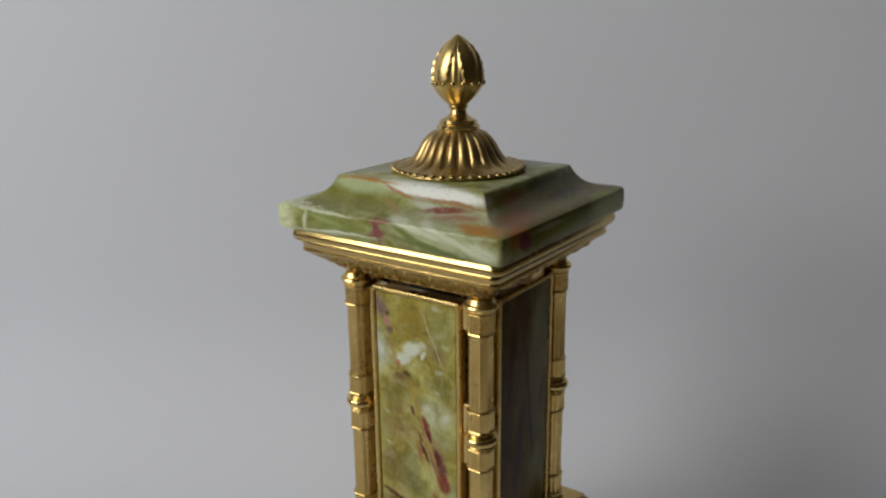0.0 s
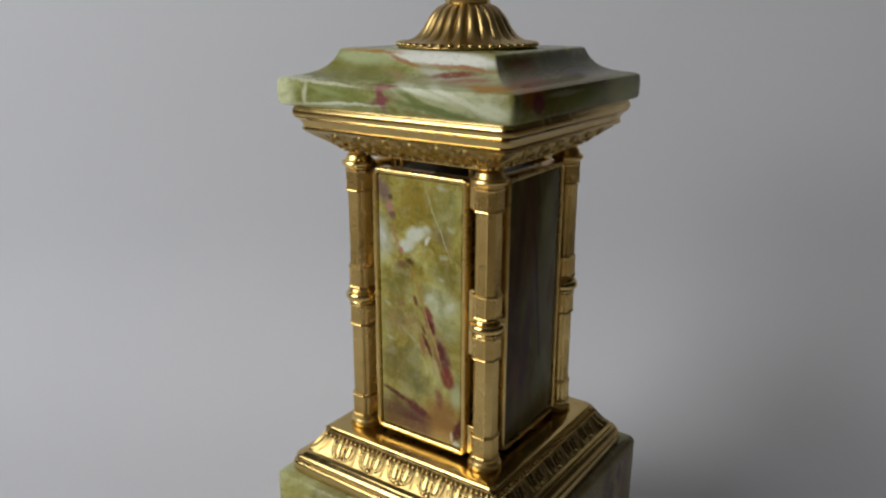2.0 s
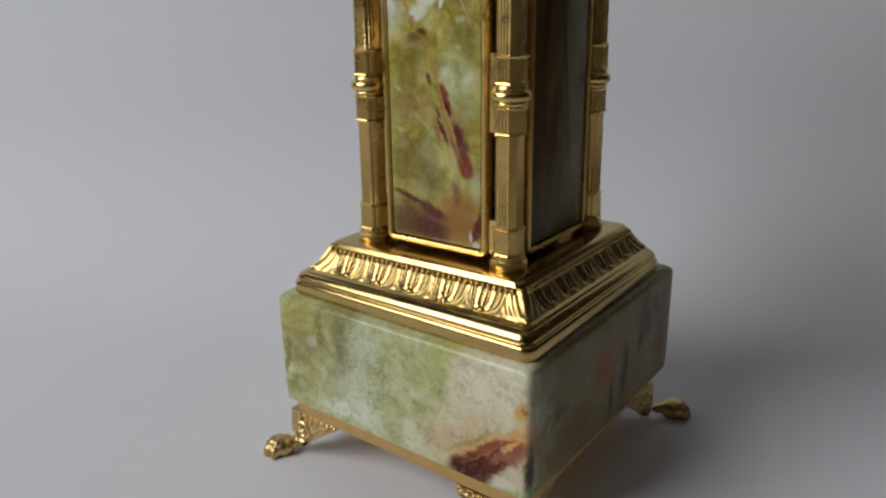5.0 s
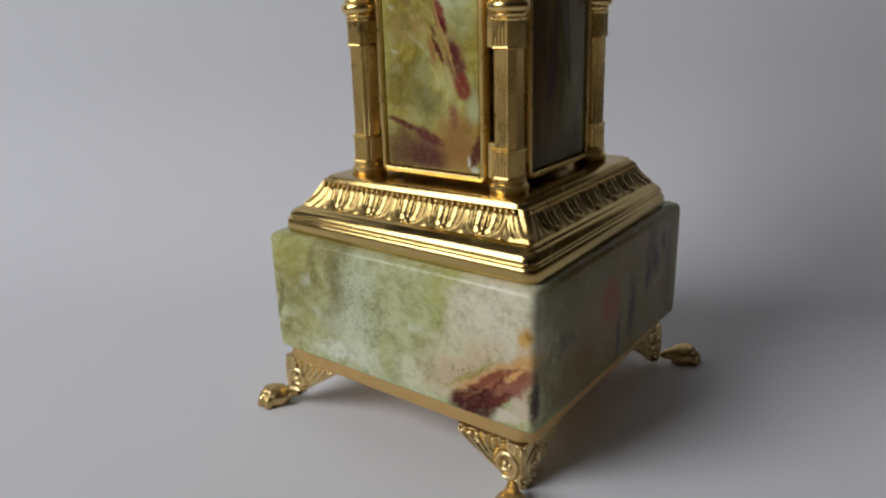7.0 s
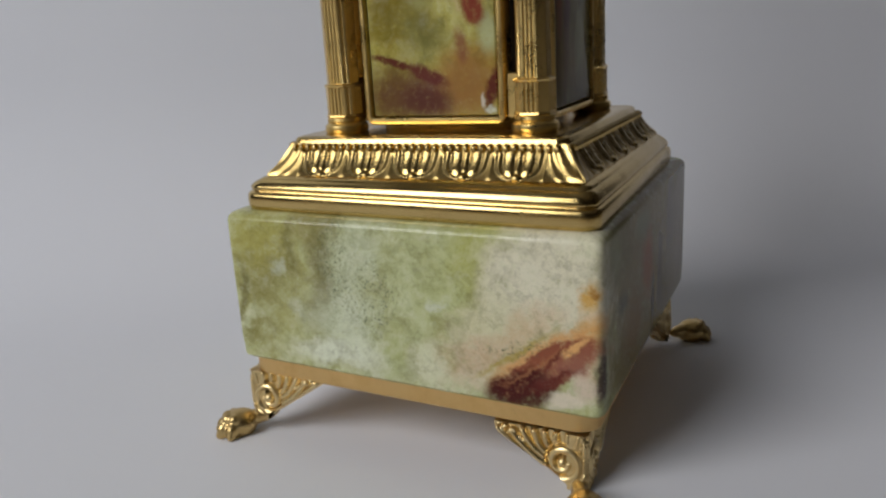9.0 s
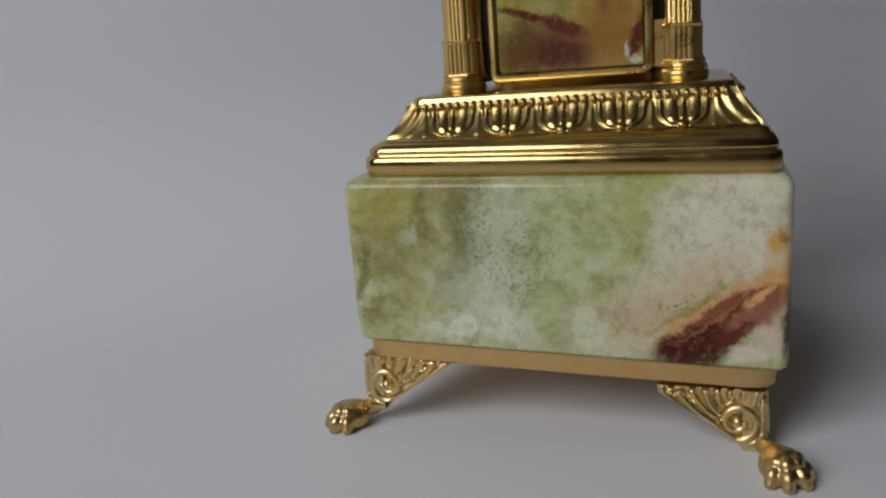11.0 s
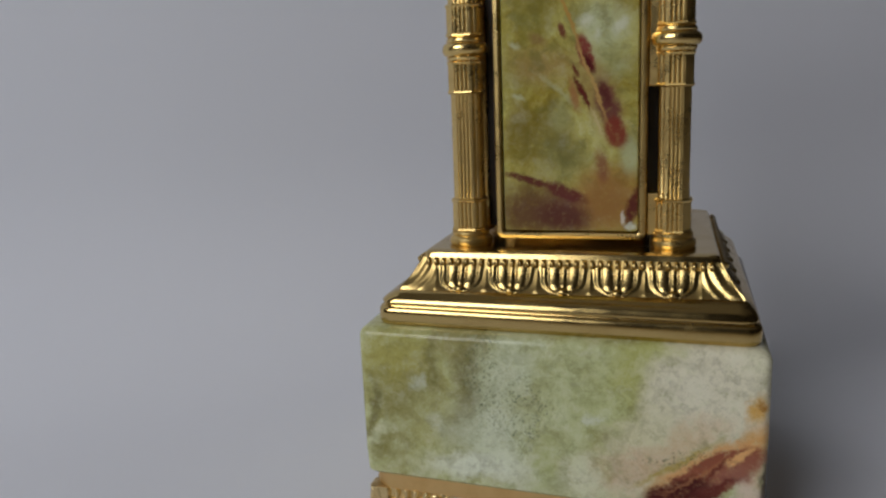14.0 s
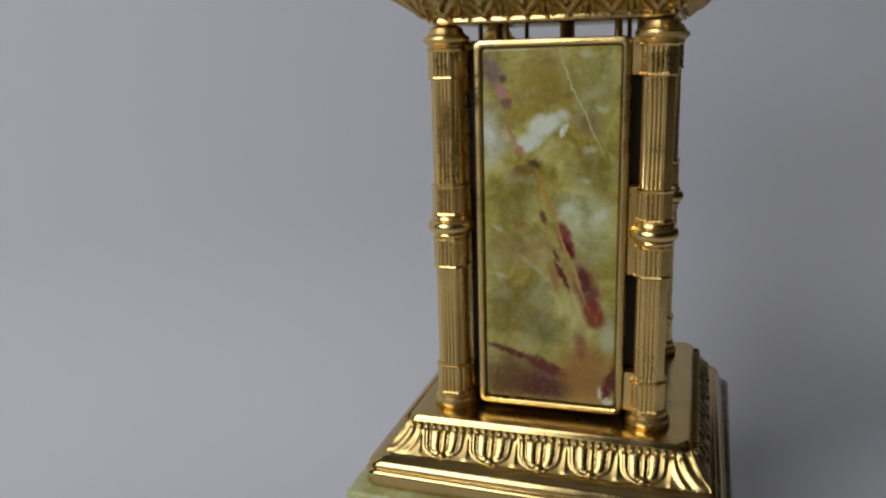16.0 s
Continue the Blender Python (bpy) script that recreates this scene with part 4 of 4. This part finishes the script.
def paw():
    """A lion's paw that points along x, its ankle behind: one skin round pad, toes and knuckles."""
    c = Vector((-0.5, 0, 3.6))
    lumps = [(Vector((-1.2, 0, 3.2)), (5.2, 5.2, 4.4), 0), (Vector((-6.0, 0, 4.4)), (5.6, 2.3, 2.4), 0), (Vector((-2.2, 0, 4.4)), (3.8, 3.9, 3.2), 0)]
    for ang, reach_out in ((-58, 3.6), (-20, 4.3), (20, 4.3), (58, 3.6)):
        a = radians(ang)
        d = Vector((math.cos(a), math.sin(a), 0))
        lumps += [(d * (reach_out + 0.2) + Vector((-1.0, 0, 2.5)), (2.9, 2.1, 2.7), ang), (d * (reach_out - 1.1) + Vector((-1.0, 0, 5.3)), (2.2, 1.9, 1.9), ang), (d * (reach_out + 2.1) + Vector((-1.0, 0, 1.2)), (1.5, 1.5, 1.5), ang)]
    inverse = [(Matrix.Diagonal((1 / r[0], 1 / r[1], 1 / r[2])) @ Matrix.Rotation(radians(-ang), 3, "Z"), o) for o, r, ang in lumps]

    def reach(d):
        best = 0.5
        for m, o in inverse:
            p, q = m @ (c - o), m @ d
            aa, bb, cc = q.dot(q), p.dot(q), p.dot(p) - 1
            disc = bb * bb - aa * cc
            if disc > 0:
                best = max(best, (-bb + math.sqrt(disc)) / aa)
        return best
    loops = []
    nu, nv = 80, 48
    for j in range(1, nv):
        th = math.pi * j / nv
        loop = []
        for i in range(nu):
            ph = 2 * math.pi * i / nu
            d = Vector((math.sin(th) * math.cos(ph), math.sin(th) * math.sin(ph), math.cos(th)))
            p = c + d * reach(d)
            p.z = max(p.z, 0.0)
            loop.append(p)
        loops.append(loop)
    bm = rings(bmesh.new(), loops)
    bmesh.ops.smooth_vert(bm, verts=bm.verts, factor=0.5, use_axis_x=True, use_axis_y=True, use_axis_z=True)
    return link("paw", bm, GOLD_PAW, 80)


def core():
    """The solid angle behind the two brackets."""
    bm = bmesh.new()
    loops = []
    for j in range(9):
        z = 3.6 + 15.5 * j / 8
        s = span(z)
        loops.append([(51.6, -51.6, z), (51.6, -51.6 + s * 0.97, z), (49.0, -51.6 + s * 0.97, z), (48.8, -48.8, z), (51.6 - s * 0.97, -49.0, z), (51.6 - s * 0.97, -51.6, z)])
    return link("foot", rings(bm, loops), GOLD_PALE)


# the paws are set on a little askew
PAWS = [(51.5, -66.0, -62), (58.0, 64.0, 52), (-64.0, 60.0, 130), (-62.0, -55.5, -140)]
core_mesh, paw_mesh, brackets = core(), paw(), [bracket(f) for f in (False, True)]
for q, (px, py, turn) in enumerate(PAWS):
    at = Matrix.Translation(((-0.0047, -0.0025, -0.0035, -0.0037)[q], 0.003 if q in (1, 2) else 0, -0.001 * sag_low(px, py))) @ quarter(q)
    foot = part("foot", core_mesh, GOLD, tower, "gilt foot with scroll leaves and a lion paw", at)
    part("paw", paw_mesh, GOLD_PAW, foot, m=at.inverted() @ Matrix.Translation((0.001 * px, 0.001 * py, 0)) @ Matrix.Rotation(radians(turn), 4, "Z"))
    for me in brackets:
        part("scroll_bracket", me, GOLD_PALE, foot)

# body: solid core, coloured near-black for the unlit gaps beside the doors, pins
part("dark_core", square_loft([(23, 94.5), (24.5, 94.8), (24.5, 196.5)], 1.0, 2), DARK, tower, "near-black core giving the unlit gaps their darkness")
part("inner_plinth", square_loft([(21, 89.9), (21, 94.6)], 1.0, 2), GOLD_OLD, tower)
part("spindle", lathe([(3.2, 196.4), (3.2, 198), (2.2, 198.6), (2.2, 204)], 24), GOLD_OLD, tower)
pin_mesh = link("pin", lathe([(0.75, 196.4), (0.75, 204)], 12), GOLD_OLD)
for q in range(4):
    for x in (-16.5, -13.6, 17.0):
        part("pin", pin_mesh, GOLD_OLD, tower, m=quarter(q) @ Matrix.Translation((0.001 * x, -0.0225, 0)))


# columns
def shaft_section(scale, reeded):
    """An eight-sided outline, 8.4 mm across, its front faces wider: four reeds on those, two on the chamfers; the chamfer at the outer corner is plain."""
    flat, half = 4.2, 2.15
    ends = [(flat, -half), (flat, half), (half, flat), (-half, flat), (-flat, half), (-flat, -half), (-half, -flat), (half, -flat)]
    pts = []
    for k in range(8):
        (x0, y0), (x1, y1) = ends[k], ends[(k + 1) % 8]
        nx, ny = y1 - y0, x0 - x1
        size = math.hypot(nx, ny)
        reeds = 4 if k % 2 == 0 else 2
        for i in range(28):
            t = i / 28
            g = 2 * ((t * reeds) % 1.0) - 1
            dip = 0.36 * (1 - math.sqrt(1 - 0.98 * g * g)) if reeded and k != 7 else 0.0
            pts.append(((x0 + (x1 - x0) * t - dip * nx / size) * scale, (y0 + (y1 - y0) * t - dip * ny / size) * scale))
    return pts


def shaft():
    loops = []

    def ring(scale, z, reeded):
        loops.append([(x, y, z) for x, y in shaft_section(scale, reeded)])
    for z0, z1, thick in ((94.2, 104.0, 1), (104.0, 134.0, 0), (134.0, 143.4, 1), (149.8, 159.0, 1), (159.0, 188.5, 0), (188.5, 197.2, 1)):
        if thick:
            for scale, z, reeded in ((1.0, z0, False), (1.12, z0 + 0.1, False), (1.2, z0 + 0.5, False), (1.17, z0 + 0.95, False), (1.12, z0 + 1.15, True),
                                     (1.12, z1 - 1.15, True), (1.17, z1 - 0.95, False), (1.2, z1 - 0.5, False), (1.12, z1 - 0.1, False), (1.0, z1, False)):
                ring(scale, z, reeded)
        else:
            ring(1.0, z0 + 0.25, True)
            ring(1.0, z1 - 0.25, True)
    return link("column", rings(bmesh.new(), loops), GOLD, 40)


base_prof = [(5.9, 90.0), (6.25, 90.5), (6.4, 91.3), (6.2, 92.2), (5.6, 92.7), (5.3, 93.0), (5.6, 93.5), (5.5, 94.2), (5.0, 94.6), (4.2, 94.7)]
ring_prof = [(4.6, 143.2), (5.2, 143.5), (5.5, 144.2), (5.3, 144.6), (6.0, 144.9), (6.6, 145.7), (6.7, 146.6), (6.5, 147.5), (5.9, 148.2), (5.3, 148.4), (5.5, 148.9), (5.2, 149.6), (4.6, 150.0)]
top_prof = [(4.4, 197.0), (5.1, 197.3), (5.2, 197.9), (5.7, 198.2), (6.4, 198.8), (6.6, 199.5), (6.3, 200.2), (5.4, 200.6), (5.0, 201.2), (4.6, 202.4), (3.6, 203.0), (2.0, 203.3)]
shaft_mesh = shaft()
ring_meshes = [("column_base", link("column_base", lathe(base_prof, 40), GOLD)), ("collar", link("collar", lathe(ring_prof, 40), GOLD)), ("capital", link("capital", lathe(top_prof, 40), GOLD))]
for q in range(4):
    column = part("column", shaft_mesh, GOLD, tower, "fluted gilt brass corner column", quarter(q) @ Matrix.Translation((0.0287, -0.0294 if q == 3 else -0.0287, 0)))
    for name, me in ring_meshes:
        part(name, me, GOLD, column)

# doors
frame_mesh = link("door", panel_loft([(20.4, 52.6, 1.6, -24.6), (21.2, 53.45, 2.2, -26), (21.2, 53.45, 2.2, -31.0), (20.9, 53.15, 2.0, -31.6), (20.4, 52.65, 1.7, -31.8), (19.8, 52.05, 1.3, -31.8), (19.4, 51.65, 1.0, -31.5), (19.2, 51.45, 0.9, -30.4), (19.2, 51.45, 0.9, -28)], 145.55), GOLD)
stone = [(18.9, 51.15, 0.9, -27.5), (18.9, 51.15, 0.9, -30.5), (18.6, 50.85, 0.8, -30.9), (18.0, 50.3, 0.6, -31.05)]
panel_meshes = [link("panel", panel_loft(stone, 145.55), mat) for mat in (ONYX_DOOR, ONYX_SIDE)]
tab_mesh = {}
for z0, z1 in ((189.0, 198.6), (134.4, 159.2), (93.6, 105.2)):
    tab_mesh[z0] = link("hinge_leaf", panel_loft([(1.9, (z1 - z0) / 2, 0.3, -26.5), (1.9, (z1 - z0) / 2, 0.3, -30.2), (1.7, (z1 - z0) / 2 - 0.2, 0.2, -30.4)], (z0 + z1) / 2, 2), GOLD)
for q in range(4):
    door = part("door", frame_mesh, GOLD, tower, "closed door of green onyx in a gilt frame", quarter(q) @ Matrix.Translation((0.0003, 0, 0)))
    part("panel", panel_meshes[0 if q == 0 else 1], ONYX_DOOR, door, "polished onyx panel with red veins" if q == 0 else "polished dark streaked onyx panel, shade of its side in the tones")
    for z0, me in tab_mesh.items():
        part("hinge_leaf", me, GOLD, door, m=Matrix.Translation((0.0234, 0, 0)))

# cornice
cornice = part("cornice", square_loft([
    (20, 203.2), (31.8, 203.2), (32.8, 203.4), (33.3, 204.0), (33.2, 204.8), (33.6, 205.3), (43.2, 211.8), (44.2, 212.0), (44.7, 212.5), (44.7, 213.2), (44.3, 213.7),
    (44.4, 214.2), (44.8, 215.2), (45.4, 216.1), (46.2, 216.8), (46.6, 217.0), (46.5, 217.3), (46.9, 217.6), (47.1, 218.2), (47.15, 219.2), (47.0, 220.0), (46.6, 220.5), (46.5, 221.0), (46, 221.2), (30, 221.2)], 3.6, 5), GOLD_POLISHED, tower, "gilt brass cornice with a leaf frieze")
CB, CT, CZB, CZT, CP = 33.6, 43.2, 205.3, 211.8, 11.2
CL = math.hypot(CT - CB, CZT - CZB)


def on_cornice(x, v, h):
    return (x, -(CB + (CT - CB) * v) - (CZT - CZB) / CL * h, CZB + (CZT - CZB) * v - (CT - CB) / CL * h)


def acanthus(u, v):
    """Height of one upright leaf of the cornice."""
    w = 0.9 * (1 - max(0.0, (v - 0.45) / 0.55) ** 2) ** 0.5 + 0.02
    d = abs(u) / w
    h = 0.8 * bump_of(u, 0.14)
    if d < 1.1:
        h += 0.6 * (0.5 + 0.5 * math.cos(14 * (v - 0.75 * abs(u)))) * max(0, 1 - d * 0.6) + 0.8 * bump_of(d - 0.9, 0.14)
    return 0.05 + h * min(1, v / 0.05 + 0.2) * min(1, (1 - v) / 0.06 + 0.2)


acanthus_mesh = link("leaf", relief(36, 30, lambda u, v, h: on_cornice(u * CP / 2, v, h), acanthus), GOLD_FRIEZE, 60)


def cornice_corner(side):
    def place(u, v, h):
        x0, x1 = 3 * CP, CB + (CT - CB) * v - 0.4
        return on_cornice(side * (x0 + (x1 - x0) * (1 + u) / 2), v, h)
    return link("corner_leaf", relief(20, 18, place, corner_height), GOLD_FRIEZE, 60)


cornice_corners = [cornice_corner(s) for s in (-1, 1)]
drop_mesh = link("bead", ball(bmesh.new(), (0, 0, 0), (0.7, 0.6, 0.6), 0, 10, 7), GOLD, 80)
for q in range(4):
    for i in range(6):
        part("leaf", acanthus_mesh, GOLD_FRIEZE, cornice, m=quarter(q) @ Matrix.Translation((0.001 * CP * (i - 2.5), 0, 0)))
    for me in cornice_corners:
        part("corner_leaf", me, GOLD_FRIEZE, cornice, m=quarter(q))
    for i in range(13):
        part("bead", drop_mesh, GOLD, cornice, m=quarter(q) @ Matrix.Translation((0.001 * (-31.8 + 63.6 * i / 12), -0.0333, 0.2044)))

# cap
cap = square_loft([(30, 221.3, 1.5), (47.5, 221.3, 1.8), (48.6, 221.8, 2.0), (49.0, 222.8, 2.0), (49.2, 226.0, 2.0), (49.1, 229.8, 2.0), (48.7, 230.7, 1.9), (47.6, 231.3, 1.6), (44.6, 231.7, 1.2), (41, 232.4, 1.0), (38, 233.6, 0.9), (35.9, 235.2, 0.8),
    (34.4, 237.0, 0.8), (33.4, 238.8, 0.8), (32.8, 240.3, 0.8), (32.3, 240.9, 0.8), (31.5, 241.2, 0.8), (10, 241.2, 0.8)], 1.0, 4)
for v in cap.verts:  # reaches further out on one side
    v.co.x = v.co.x * 1.018 - 0.9
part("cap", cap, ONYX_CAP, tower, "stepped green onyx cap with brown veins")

# finial
finial = part("finial", lathe([(25.2, 241.3), (25.9, 241.8), (25.6, 242.5), (24.2, 243.1), (22.4, 243.6), (20.2, 244.2), (18.4, 245.1), (17.0, 246.4), (15.8, 248.0), (14.9, 249.6), (14.1, 251.2), (13.0, 252.9), (11.6, 254.5), (10.0, 255.8), (8.6, 256.6), (8.0, 257.2)], 22 * 10,
    lambda a, r, z: 1 + (0.0 if z < 242.8 else 0.06 if z < 244.5 else 0.11 if z < 256 else 0.0) * (abs(math.cos(11 * a)) ** 0.6 - 0.6)), GOLD_OLD, tower, "fluted gilt dome under an acorn knob", sharp=50)
rim_mesh = link("rim_bead", ball(bmesh.new(), (0, 0, 0), (1.5, 1.5, 0.95), 0, 12, 8), GOLD_POLISHED, 80)
for i in range(44):
    a = 2 * math.pi * (i + 0.5) / 44
    part("rim_bead", rim_mesh, GOLD, finial, m=Matrix.Translation((0.0250 * math.cos(a), 0.0250 * math.sin(a), 0.2426)))
part("collar", lathe([(8.2, 257.0), (8.4, 257.8), (7.9, 258.6), (7.2, 259.0), (7.4, 259.6), (6.9, 260.4), (5.6, 261.0), (4.2, 261.8), (3.3, 263.0), (3.0, 264.2), (3.4, 264.8), (3.8, 265.6), (3.4, 266.3)], 40), GOLD_POLISHED, finial)


def egg_shape(a, r, z):
    t = (z - 274) / 17
    if z < 273.6:
        return 1 + 0.05 * math.cos(8 * a)
    petal = abs(math.cos(2 * a + 0.6))
    rib = bump_of(petal - 0.72 + 0.55 * t, 0.07)
    inner = 0.5 + 0.5 * math.cos(28 * a)
    return 1 + 0.11 * rib + (0.035 * inner if petal < 0.66 - 0.55 * t else 0.0)


egg_prof = [(3.2, 266.0), (4.6, 267.2), (6.4, 269.0), (8.0, 271.0), (9.0, 272.8), (9.4, 274.2), (9.4, 275.4)]
egg_prof += [(9.4 * (1 - t ** 2.2) ** 0.8, 275.4 + 16.6 * t) for t in [i / 20 for i in range(1, 20)]] + [(0.3, 292.0)]
part("knob", lathe(egg_prof, 112, egg_shape), GOLD, finial, "gilt acorn knob with petals", sharp=50)
stud = link("stud", ball(bmesh.new(), (0, 0, 0), (0.95, 0.95, 0.9), 0, 10, 7), GOLD_POLISHED, 80)
for i in range(16):
    a = 2 * math.pi * i / 16
    part("stud", stud, GOLD, finial, m=Matrix.Translation((0.0097 * math.cos(a), 0.0097 * math.sin(a), 0.2744)))
